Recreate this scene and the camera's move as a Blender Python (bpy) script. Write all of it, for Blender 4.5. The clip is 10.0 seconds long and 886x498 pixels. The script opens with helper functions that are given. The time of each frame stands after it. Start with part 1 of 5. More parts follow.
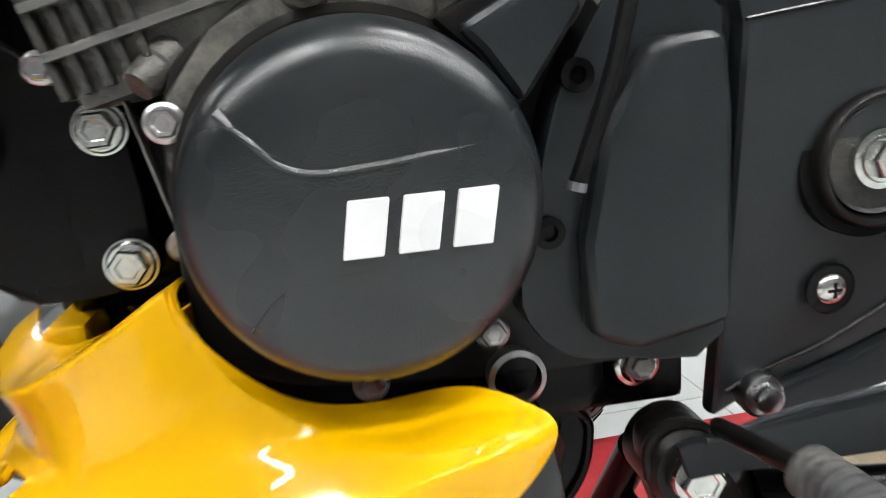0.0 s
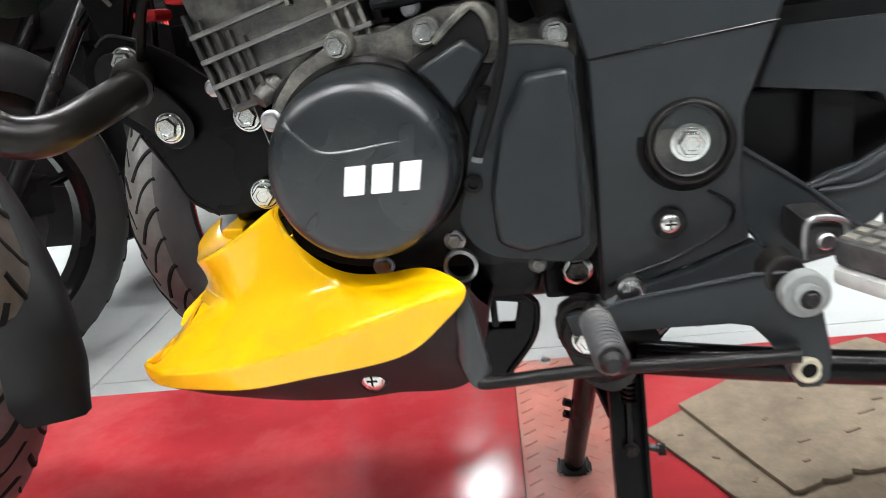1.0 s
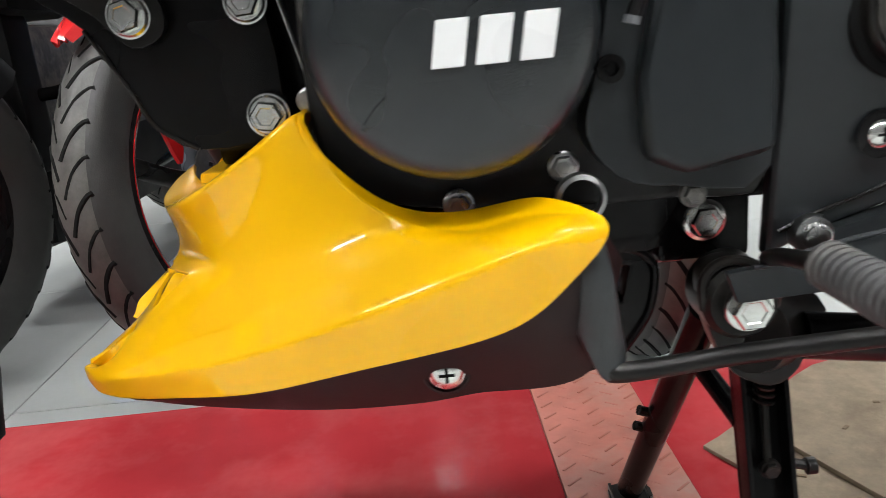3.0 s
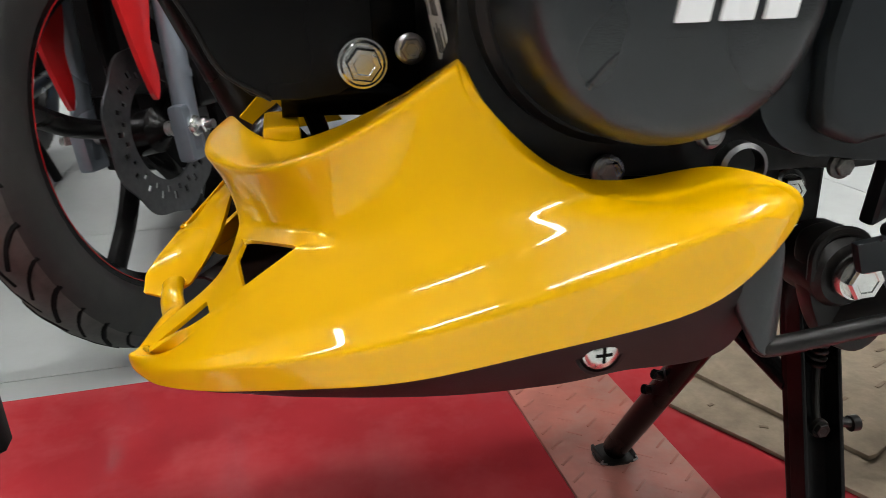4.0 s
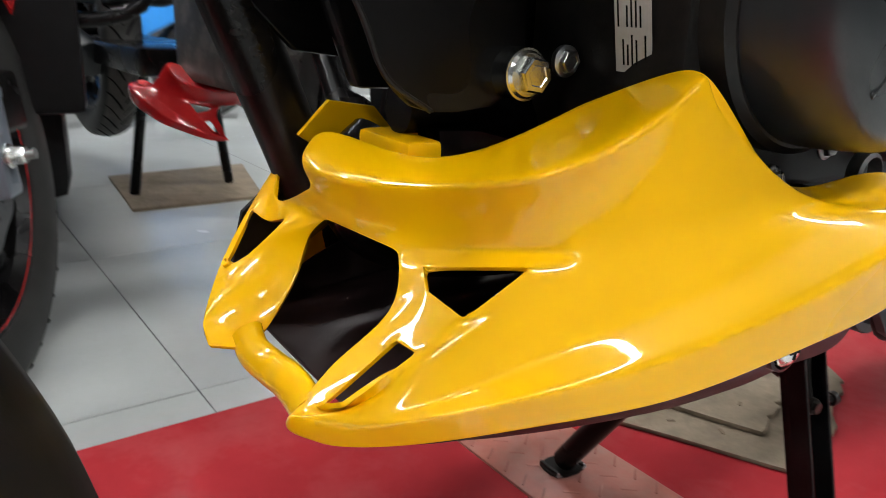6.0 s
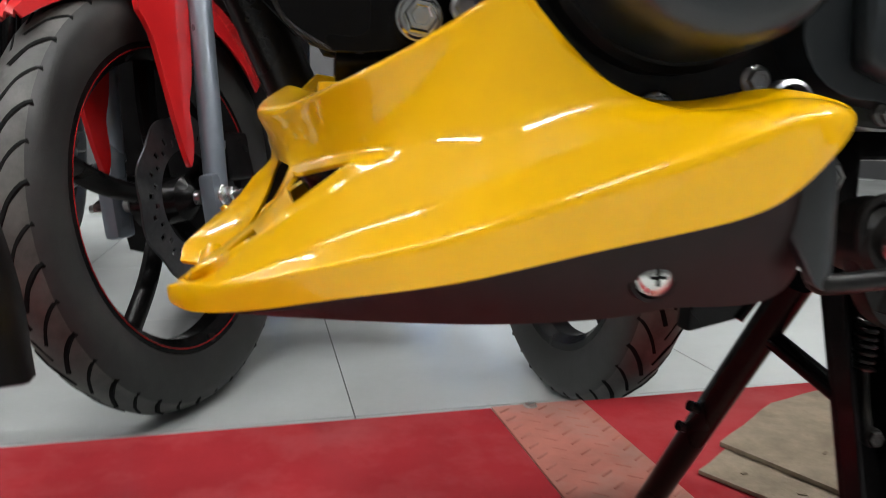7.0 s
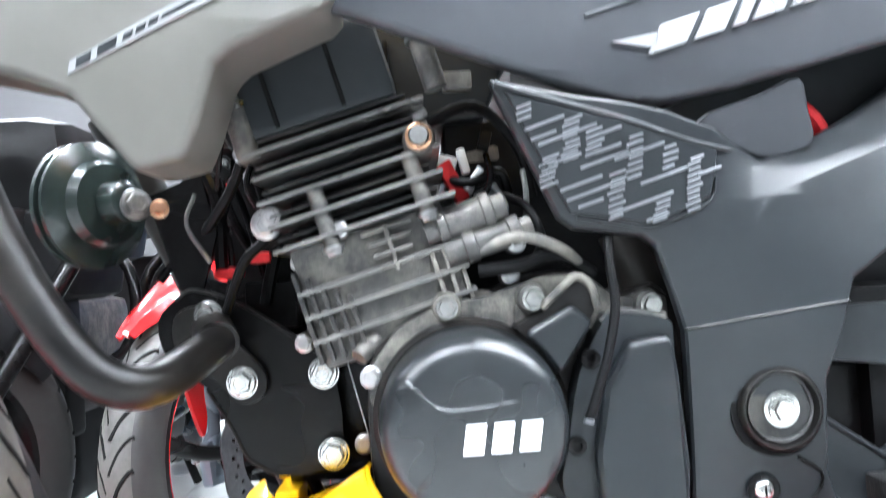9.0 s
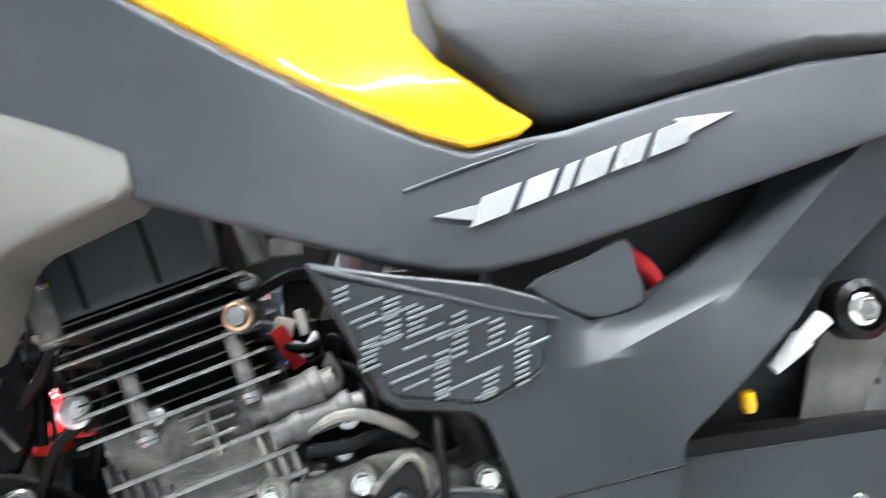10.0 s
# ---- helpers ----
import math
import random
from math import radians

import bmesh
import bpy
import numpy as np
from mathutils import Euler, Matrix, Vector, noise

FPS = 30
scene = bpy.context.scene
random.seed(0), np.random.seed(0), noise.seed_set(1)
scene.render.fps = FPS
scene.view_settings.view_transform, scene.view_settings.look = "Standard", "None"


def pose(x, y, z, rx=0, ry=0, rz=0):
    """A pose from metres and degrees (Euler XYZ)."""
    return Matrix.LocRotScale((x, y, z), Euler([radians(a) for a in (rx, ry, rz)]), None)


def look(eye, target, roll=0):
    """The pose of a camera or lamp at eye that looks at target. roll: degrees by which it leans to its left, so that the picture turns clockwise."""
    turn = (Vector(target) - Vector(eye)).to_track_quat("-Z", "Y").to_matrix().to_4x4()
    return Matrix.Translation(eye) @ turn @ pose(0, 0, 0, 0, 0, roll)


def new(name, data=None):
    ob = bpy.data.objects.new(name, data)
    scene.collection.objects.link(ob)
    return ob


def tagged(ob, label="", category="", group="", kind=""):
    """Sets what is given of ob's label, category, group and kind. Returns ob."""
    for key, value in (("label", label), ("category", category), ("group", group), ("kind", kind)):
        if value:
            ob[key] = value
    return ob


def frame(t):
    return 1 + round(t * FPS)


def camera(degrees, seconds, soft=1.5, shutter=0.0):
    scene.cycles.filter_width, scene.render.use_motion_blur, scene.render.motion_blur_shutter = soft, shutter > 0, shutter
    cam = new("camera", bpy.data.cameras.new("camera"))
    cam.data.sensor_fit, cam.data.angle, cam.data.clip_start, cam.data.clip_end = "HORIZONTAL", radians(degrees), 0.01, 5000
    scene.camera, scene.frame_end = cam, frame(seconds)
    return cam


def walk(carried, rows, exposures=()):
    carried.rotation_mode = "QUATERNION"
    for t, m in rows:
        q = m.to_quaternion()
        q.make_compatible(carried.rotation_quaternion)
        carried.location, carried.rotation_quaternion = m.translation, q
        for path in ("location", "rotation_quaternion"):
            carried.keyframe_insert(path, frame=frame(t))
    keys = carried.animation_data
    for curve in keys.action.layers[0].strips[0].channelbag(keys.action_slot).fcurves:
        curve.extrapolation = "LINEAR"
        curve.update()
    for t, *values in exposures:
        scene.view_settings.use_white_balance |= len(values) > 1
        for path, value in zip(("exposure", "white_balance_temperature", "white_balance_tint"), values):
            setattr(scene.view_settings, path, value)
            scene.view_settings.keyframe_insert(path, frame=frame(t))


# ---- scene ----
cam = camera(61.0, 10.0, 0.6, 0.4)
PATH = [
    (0, (0.101, 0.22, 0.476), (0.376, 2.139, -0.013), -4.7),
    (0.5, (0.133, 0.11, 0.492), (0.135, 2.038, -0.043), -4.1),
    (1, (0.211, 0.004, 0.524), (-0.015, 1.893, -0.093), -6.7),
    (1.5, (0.256, -0.051, 0.536), (0.018, 1.831, -0.098), -7.8),
    (2, (0.219, 0.016, 0.496), (0.045, 1.924, -0.078), -8.0),
    (2.5, (0.174, 0.103, 0.455), (0.058, 2.021, -0.099), -6.9),
    (3, (0.107, 0.149, 0.435), (0.06, 2.066, -0.131), -5.7),
    (3.2, (0.081, 0.159, 0.434), (0.085, 2.07, -0.159), -5.3),
    (4.3, (-0.075, 0.211, 0.441), (0.461, 2.004, -0.264), 0.6),
    (4.5, (-0.106, 0.221, 0.442), (0.539, 1.984, -0.246), 1.8),
    (5, (-0.175, 0.26, 0.448), (0.723, 1.902, -0.255), 1.8),
    (5.5, (-0.228, 0.302, 0.435), (0.911, 1.796, -0.251), 3.8),
    (5.7, (-0.237, 0.309, 0.435), (0.915, 1.797, -0.242), 4.0),
    (6.8, (-0.086, 0.2, 0.352), (0.376, 2.123, 0.057), -1.0),
    (7, (-0.055, 0.177, 0.343), (0.323, 2.114, 0.018), 0.5),
    (7.5, (0.031, 0.086, 0.348), (0.295, 2.02, -0.089), 0.3),
    (8, (0.076, -0.004, 0.412), (0.189, 1.95, 0.0), -0.8),
    (8.5, (0.086, -0.027, 0.463), (0.13, 1.964, 0.28), -2.1),
    (9, (0.087, -0.011, 0.532), (0.138, 1.988, 0.585), -3.9),
    (9.5, (0.102, 0.001, 0.573), (0.204, 1.992, 0.736), -5.6),
    (10, (0.159, -0.003, 0.602), (0.419, 1.97, 0.8), -6.2),
]
EXPOSURES = [(0.0, 0.05, 6600, 7), (0.5, 0.35, 6500, 7), (1.0, 0.33, 6500, 7), (1.5, 0.38, 6500, 7), (2.0, 0.40, 6500, 7), (2.5, 0.25, 6500, 7), (3.0, -0.10, 6600, 7), (4.5, -0.45, 6700, 7), (5.0, -0.25, 6700, 7), (5.5, -0.20, 6600, 7), (7.0, -0.38, 6600, 7), (7.5, -0.06, 6600, 7), (8.0, 0.16, 6500, 7), (8.5, 0.42, 6200, 7), (9.0, 1.52, 5900, 7), (9.5, 1.60, 6000, 7), (10.0, 1.28, 6100, 7)]
TRUE = 1.08         # from the plan's units to metres
walk(cam, [(t, look(eye, target, roll)) for t, eye, target, roll in PATH], EXPOSURES)

# ---- world ----
YC = 0.555          # the motorcycle's middle plane
world = bpy.data.worlds.new("world")
scene.world = world
world.use_nodes = True
world.node_tree.nodes["Background"].inputs[0].default_value = (0.9, 0.95, 1.0, 1)
world.node_tree.nodes["Background"].inputs[1].default_value = 0.01


# ---- materials ----
def material(name, base, rough=0.5, metal=0.0, coat=0.0, var=0.12, scale=40.0, bump=0.0, bump_scale=300.0,
             dirt_or_haze=None, dirt_or_haze_amount=0.0, dirt_or_haze_scale=6.0, rough_var=0.08, spec=0.5):
    """A procedural surface: base colour with fine and broad variation, roughness variation, fine relief and stains or
    haze.
    """
    m = bpy.data.materials.new(name)
    m.use_nodes = True
    nt = m.node_tree
    b = nt.nodes["Principled BSDF"]
    b.inputs["Metallic"].default_value = metal
    b.inputs["Coat Weight"].default_value = coat
    b.inputs["Coat Roughness"].default_value = 0.045
    b.inputs["Specular IOR Level"].default_value = spec
    tc = nt.nodes.new("ShaderNodeTexCoord")

    def noise_node(sc, detail=4.0, r=0.6):
        n = nt.nodes.new("ShaderNodeTexNoise")
        n.inputs["Scale"].default_value, n.inputs["Detail"].default_value, n.inputs["Roughness"].default_value = sc, detail, r
        nt.links.new(tc.outputs["Object"], n.inputs["Vector"])
        return n

    def ramp(src, lo, hi, a, c):
        r = nt.nodes.new("ShaderNodeMapRange")
        r.inputs["From Min"].default_value, r.inputs["From Max"].default_value = lo, hi
        r.inputs["To Min"].default_value, r.inputs["To Max"].default_value = a, c
        nt.links.new(src, r.inputs["Value"])
        return r.outputs["Result"]

    fine, broad = noise_node(scale), noise_node(scale * 0.13, 3.0)
    mixv = nt.nodes.new("ShaderNodeMath")
    mixv.operation = "ADD"
    nt.links.new(ramp(fine.outputs["Fac"], 0.3, 0.7, -var / 2, var / 2), mixv.inputs[0])
    nt.links.new(ramp(broad.outputs["Fac"], 0.3, 0.7, 1 - var / 2, 1 + var / 2), mixv.inputs[1])
    col = nt.nodes.new("ShaderNodeMix")
    col.data_type, col.blend_type = "RGBA", "MULTIPLY"
    col.inputs["Factor"].default_value = 1.0
    col.inputs["A"].default_value = (*base, 1)
    nt.links.new(mixv.outputs[0], col.inputs["B"])
    out = col.outputs["Result"]
    if dirt_or_haze:
        d = nt.nodes.new("ShaderNodeMix")
        d.data_type = "RGBA"
        d.inputs["B"].default_value = (*dirt_or_haze, 1)
        nt.links.new(out, d.inputs["A"])
        nt.links.new(ramp(noise_node(dirt_or_haze_scale, 6.0, 0.7).outputs["Fac"], 0.45, 0.7, 0.0, dirt_or_haze_amount), d.inputs["Factor"])
        out = d.outputs["Result"]
    nt.links.new(out, b.inputs["Base Color"])
    nt.links.new(ramp(broad.outputs["Fac"], 0.3, 0.7, max(0.02, rough - rough_var), min(1.0, rough + rough_var)), b.inputs["Roughness"])
    if bump:
        n = nt.nodes.new("ShaderNodeBump")
        n.inputs["Strength"].default_value, n.inputs["Distance"].default_value = bump, 0.001
        nt.links.new(noise_node(bump_scale, 2.0).outputs["Fac"], n.inputs["Height"])
        nt.links.new(n.outputs["Normal"], b.inputs["Normal"])
    return m


def glow(name, colour, strength):
    m = bpy.data.materials.new(name)
    m.use_nodes = True
    b = m.node_tree.nodes["Principled BSDF"]
    b.inputs["Base Color"].default_value = (0.9, 0.9, 0.9, 1)
    b.inputs["Emission Color"].default_value = (*colour, 1)
    b.inputs["Emission Strength"].default_value = strength
    return m


YELLOW = material("yellow_gloss_paint", (0.88, 0.468, 0.002), 0.32, 0.0, 0.85, 0.03, 30, spec=0.10)
SATIN = material("black_satin_paint", (0.0125, 0.0150, 0.0168), 0.30, 0.0, 0.0, 0.25, 60, 0.12, 1400, (0.05, 0.048, 0.042), 0.12, 14, spec=0.62)
PLASTIC = material("dark_grey_plastic", (0.0115, 0.0140, 0.0162), 0.38, 0.0, 0.0, 0.15, 50, 0.12, 2200, (0.05, 0.05, 0.046), 0.10, 18, spec=0.34)
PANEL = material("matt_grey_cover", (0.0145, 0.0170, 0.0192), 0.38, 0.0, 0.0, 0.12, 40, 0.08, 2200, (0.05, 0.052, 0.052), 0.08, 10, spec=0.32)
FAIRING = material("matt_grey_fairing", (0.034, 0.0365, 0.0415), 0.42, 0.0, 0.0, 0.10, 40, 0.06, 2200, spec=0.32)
BLACK = material("black_paint", (0.0035, 0.0033, 0.0034), 0.26, 0.0, 0.0, 0.3, 50, 0.04, 600, spec=0.15)
BLACKP = material("black_plastic", (0.0042, 0.0042, 0.0045), 0.48, 0.0, 0.0, 0.3, 60, 0.10, 1500, spec=0.13)
# black plastic; the red floor's reflection is put into its colour
TRAYM = material("black_plastic_red_reflection", (0.013, 0.0065, 0.0065), 0.45, 0.0, 0.0, 0.3, 60, 0.10, 1500, spec=0.25)
FORK = material("silver_grey_fork_paint", (0.20, 0.23, 0.27), 0.32, 0.6, 0.0, 0.1, 60)
HORNM = material("dark_green_black_enamel", (0.016, 0.024, 0.022), 0.25, 0.0, 0.0, 0.3, 60)
# pale grey carries the light that the cover's ribs catch
TEXT = material("plastic_ribs_paled_for_glint", (0.14, 0.146, 0.158), 0.36, 0.1, 0.0, 0.1, 60)
FRAME = material("black_frame_paint", (0.006, 0.0057, 0.0055), 0.34, 0.0, 0.0, 0.3, 60, 0.06, 700, (0.06, 0.05, 0.04), 0.18, 20, spec=0.22)
BEIGE = material("champagne_paint", (0.102, 0.098, 0.087), 0.5, 0.0, 0.0, 0.06, 60, 0.03, 1500, spec=0.3)
ZINC = material("zinc_plated_steel", (0.72, 0.73, 0.70), 0.22, 1.0, 0.0, 0.25, 260, 0.05, 900)
STEEL = material("brushed_steel", (0.50, 0.50, 0.50), 0.32, 1.0, 0.0, 0.25, 200, 0.05, 600)
COPPER = material("coppery_washer", (0.62, 0.36, 0.22), 0.30, 1.0, 0.0, 0.2, 150)
ALU = material("dusty_cast_aluminium", (0.15, 0.145, 0.135), 0.62, 0.25, 0.0, 0.5, 90, 0.5, 700, (0.36, 0.33, 0.28), 0.75, 26)
ALUD = material("dark_cast_aluminium", (0.085, 0.083, 0.080), 0.44, 0.4, 0.0, 0.5, 90, 0.45, 800, (0.34, 0.315, 0.27), 0.6, 30)
# real dust, its colour also paled for light falling on the case top
CASEM = material("dusty_black_casting_lightened", (0.030, 0.030, 0.028), 0.5, 0.1, 0.0, 0.4, 70, 0.5, 600, (0.31, 0.29, 0.245), 0.8, 22)
FIN = material("dark_fin_casting", (0.17, 0.168, 0.164), 0.32, 0.6, 0.0, 0.4, 120, 0.3, 700, (0.28, 0.26, 0.22), 0.4, 40)
WHITE = material("white_emblem_plastic", (0.85, 0.86, 0.86), 0.32, 0.0, 0.0, 0.04, 60)
SILVER = material("silver_emblem", (0.62, 0.63, 0.64), 0.25, 0.7, 0.0, 0.06, 60)
SIDEWALL = material("tyre_sidewall", (0.013, 0.0125, 0.012), 0.55, 0.0, 0.0, 0.3, 60, 0.2, 500, (0.05, 0.047, 0.042), 0.3, 9)
RUBBER = material("tyre_rubber", (0.040, 0.038, 0.0355), 0.55, 0.0, 0.0, 0.3, 60, 0.3, 500, (0.15, 0.142, 0.126), 0.55, 7)
PEGRUB = material("footrest_rubber", (0.028, 0.028, 0.029), 0.55, 0.0, 0.0, 0.3, 80, 0.3, 700, (0.20, 0.185, 0.16), 0.30, 40)
SEATM = material("black_seat_vinyl", (0.014, 0.0145, 0.0155), 0.50, 0.0, 0.0, 0.15, 60, 0.5, 1100, spec=0.22)
REDP = material("red_gloss_paint", (0.50, 0.012, 0.014), 0.22, 0.0, 0.8, 0.06, 30)
REDTAG = material("red_cloth", (0.72, 0.02, 0.025), 0.7, 0.0, 0.0, 0.15, 120, 0.4, 500)
BLUEP = material("blue_plastic", (0.02, 0.22, 0.62), 0.4, 0.0, 0.0, 0.1, 60)
CARD = material("brown_cardboard", (0.225, 0.178, 0.124), 0.85, 0.0, 0.0, 0.22, 90, 0.5, 160, (0.095, 0.070, 0.046), 0.7, 13)
CARDIN = material("dark_torn_cardboard", (0.13, 0.095, 0.06), 0.9, 0.0, 0.0, 0.3, 90)
# the pink scuff blotches also paint the haze of lamp reflections
REDFLOOR = material("worn_red_floor_with_haze", (0.34, 0.027, 0.034), 0.15, 0.0, 0.0, 0.18, 9, 0.06, 60, (0.56, 0.20, 0.19), 0.30, 2.6, 0.09, 0.4)
PLATE = material("worn_pinkish_floor_plate", (0.42, 0.15, 0.115), 0.42, 0.0, 0.0, 0.3, 24, 0.25, 90, (0.36, 0.28, 0.24), 0.6, 9)
PLATEBAR = material("worn_tread_bar", (0.36, 0.125, 0.095), 0.40, 0.0, 0.0, 0.4, 24, 0.25, 90, (0.42, 0.30, 0.24), 0.6, 30)
TILE = material("glossy_white_tile", (0.51, 0.535, 0.527), 0.22, 0.0, 0.0, 0.05, 6, 0.02, 30, (0.27, 0.27, 0.255), 0.25, 3.0)
# white tile of the unseen front floor, darkened to weaken its bounced light
DIMTILE = material("dimmed_white_tile", (0.42, 0.435, 0.43), 0.3, 0.0, 0.0, 0.08, 6, 0.03, 60)
GROUT = material("dark_grey_grout", (0.12, 0.12, 0.12), 0.9)
WALLM = material("dark_room_shell", (0.055, 0.055, 0.057), 0.7, 0.0, 0.0, 0.06, 3, 0.1, 90)
LABEL = material("white_paper_label", (0.50, 0.50, 0.48), 0.6, 0.0, 0.0, 0.2, 90, 0.1, 300, (0.3, 0.3, 0.28), 0.4, 60)
INK = material("black_ink", (0.006, 0.006, 0.006), 0.9, spec=0.1)
LAMP = glow("lit_lamp_tube", (0.98, 0.98, 1.0), 200.0)
DARKSTEEL = material("dark_brake_steel", (0.10, 0.10, 0.105), 0.38, 0.9, 0.0, 0.3, 120, 0.05, 600)
DARKCAST = material("black_cast_aluminium", (0.030, 0.030, 0.030), 0.42, 0.4, 0.0, 0.5, 90, 0.45, 800, (0.20, 0.18, 0.15), 0.35, 30)
SMOKE = material("dusty_smoked_plastic", (0.050, 0.046, 0.040), 0.5, 0.0, 0.0, 0.3, 30, 0.2, 300, (0.15, 0.135, 0.115), 0.6, 10)
DUSTPAD = material("dusty_rubber_pads", (0.10, 0.096, 0.085), 0.7, 0.0, 0.0, 0.3, 80, 0.3, 700, (0.26, 0.24, 0.20), 0.7, 60)
CREAM = material("cream_nylon", (0.50, 0.46, 0.34), 0.45, 0.0, 0.0, 0.15, 90)
NYLON = material("grey_nylon_washer", (0.22, 0.23, 0.225), 0.40, 0.0, 0.0, 0.2, 90)


# ---- mesh helpers ----
BASES = {}


def thing(name, label, category, base=(0, 0, 0), group="", kind=""):
    e = new(name)
    e.location = base
    BASES[e] = Vector(base)
    return tagged(e, label, category, group, kind)


def base_of(ob):
    return BASES.get(ob, Vector((0, 0, 0)))


def finish(bm, mat, name, angle=35.0):
    bmesh.ops.recalc_face_normals(bm, faces=bm.faces)
    me = bpy.data.meshes.new(name)
    bm.to_mesh(me)
    bm.free()
    me.materials.append(mat)
    me.polygons.foreach_set("use_smooth", [True] * len(me.polygons))
    me.set_sharp_from_angle(angle=radians(angle))
    return me


def even(ob):
    """Keeps broad faces flat in the shading beside their rounded edges."""
    w = ob.modifiers.new("even shading", "WEIGHTED_NORMAL")
    w.keep_sharp = True


def part(name, bm, mat, parent, label="", angle=35.0):
    """One mesh object under a thing or a part; bm is in world metres."""
    base = base_of(parent)
    bmesh.ops.translate(bm, verts=bm.verts, vec=-base)
    ob = new(name, finish(bm, mat, name, angle))
    ob.parent = parent
    even(ob)
    BASES[ob] = base
    return tagged(ob, label)


def solo(name, bm, mat, label, category, base, group="", kind="", angle=35.0):
    """A thing of one mesh."""
    bmesh.ops.translate(bm, verts=bm.verts, vec=-Vector(base))
    ob = new(name, finish(bm, mat, name, angle))
    ob.location = base
    BASES[ob] = Vector(base)
    return tagged(ob, label, category, group, kind)


def bevel(bm, width, segments=2, angle=30.0):
    if width <= 0:
        return bm
    es = [e for e in bm.edges if len(e.link_faces) == 2 and e.calc_face_angle(0) > radians(angle)]
    bmesh.ops.bevel(bm, geom=es, offset=width, segments=segments, affect="EDGES", profile=0.6, clamp_overlap=True)
    return bm


def prism(poly, y0, y1, width=0.002, segments=2):
    """An upright plate: outline in x and z, from depth y0 to y1."""
    bm = bmesh.new()
    f = bm.faces.new([bm.verts.new((x, y0, z)) for x, z in poly])
    r = bmesh.ops.extrude_face_region(bm, geom=[f])
    bmesh.ops.translate(bm, verts=[v for v in r["geom"] if isinstance(v, bmesh.types.BMVert)], vec=(0, y1 - y0, 0))
    bmesh.ops.recalc_face_normals(bm, faces=bm.faces)
    return bevel(bm, width, segments)


def slab(poly, z0, z1, width=0.001):
    """A lying plate: outline in x and y."""
    bm = bmesh.new()
    f = bm.faces.new([bm.verts.new((x, y, z0)) for x, y in poly])
    r = bmesh.ops.extrude_face_region(bm, geom=[f])
    bmesh.ops.translate(bm, verts=[v for v in r["geom"] if isinstance(v, bmesh.types.BMVert)], vec=(0, 0, z1 - z0))
    bmesh.ops.recalc_face_normals(bm, faces=bm.faces)
    return bevel(bm, width, 2)


def shaped(poly, fy, thick, width=0.004, step=0.03, segments=3, cuts=()):
    """A fairing plate whose outer face follows the depth fy(x, z)."""
    bm = prism(poly, 0.0, thick, width, segments)
    xs, zs = [p[0] for p in poly], [p[1] for p in poly]
    for lo, hi, no in ((min(xs), max(xs), (1, 0, 0)), (min(zs), max(zs), (0, 0, 1))):
        c = lo + step
        while c < hi:
            co = (c, 0, 0) if no[0] else (0, 0, c)
            bmesh.ops.bisect_plane(bm, geom=bm.verts[:] + bm.edges[:] + bm.faces[:], plane_co=co, plane_no=no)
            c += step
    for co, no in cuts:
        bmesh.ops.bisect_plane(bm, geom=bm.verts[:] + bm.edges[:] + bm.faces[:], plane_co=co, plane_no=no)
    for v in bm.verts:
        v.co.y += fy(v.co.x, v.co.z)
    return bm


def smooth_poly(pts, n=4):
    """A closed outline rounded by a Catmull-Rom curve."""
    out, k = [], len(pts)
    for i in range(k):
        p = [Vector(pts[(i + j - 1) % k]) for j in range(4)]
        for s in range(n):
            t = s / n
            q = 0.5 * (2 * p[1] + (p[2] - p[0]) * t + (2 * p[0] - 5 * p[1] + 4 * p[2] - p[3]) * t * t + (3 * p[1] - p[0] - 3 * p[2] + p[3]) * t ** 3)
            out.append(tuple(q))
    return out


def curve_pts(pts, n=6):
    """An open Catmull-Rom curve through the points."""
    P = [Vector(p) for p in pts]
    P = [2 * P[0] - P[1]] + P + [2 * P[-1] - P[-2]]
    out = []
    for i in range(1, len(P) - 2):
        for s in range(n):
            t = s / n
            a, b, c, d = P[i - 1:i + 3]
            out.append(0.5 * (2 * b + (c - a) * t + (2 * a - 5 * b + 4 * c - d) * t * t + (3 * b - a - 3 * c + d) * t ** 3))
    out.append(P[-2])
    return out


def tube(pts, r, sides=14, smooth=6, flat=1.0, bm=None, taper=None):
    """A round bar along a curve; flat squeezes it, taper scales the end."""
    bm = bm or bmesh.new()
    P = curve_pts(pts, smooth) if smooth and len(pts) > 2 else [Vector(p) for p in pts]
    rings, up = [], None
    for i, p in enumerate(P):
        d = (P[min(i + 1, len(P) - 1)] - P[max(i - 1, 0)]).normalized()
        if up is None:
            up = d.orthogonal().normalized()
        up = (up - d * up.dot(d)).normalized()
        side = d.cross(up)
        k = r * (1 + ((taper or 1) - 1) * i / max(1, len(P) - 1))
        rings.append([bm.verts.new(p + k * (math.cos(a) * up + flat * math.sin(a) * side)) for a in (2 * math.pi * j / sides for j in range(sides))])
    for A, B in zip(rings, rings[1:]):
        for j in range(sides):
            bm.faces.new((A[j], A[(j + 1) % sides], B[(j + 1) % sides], B[j]))
    bm.faces.new(rings[0][::-1])
    bm.faces.new(rings[-1])
    return bm


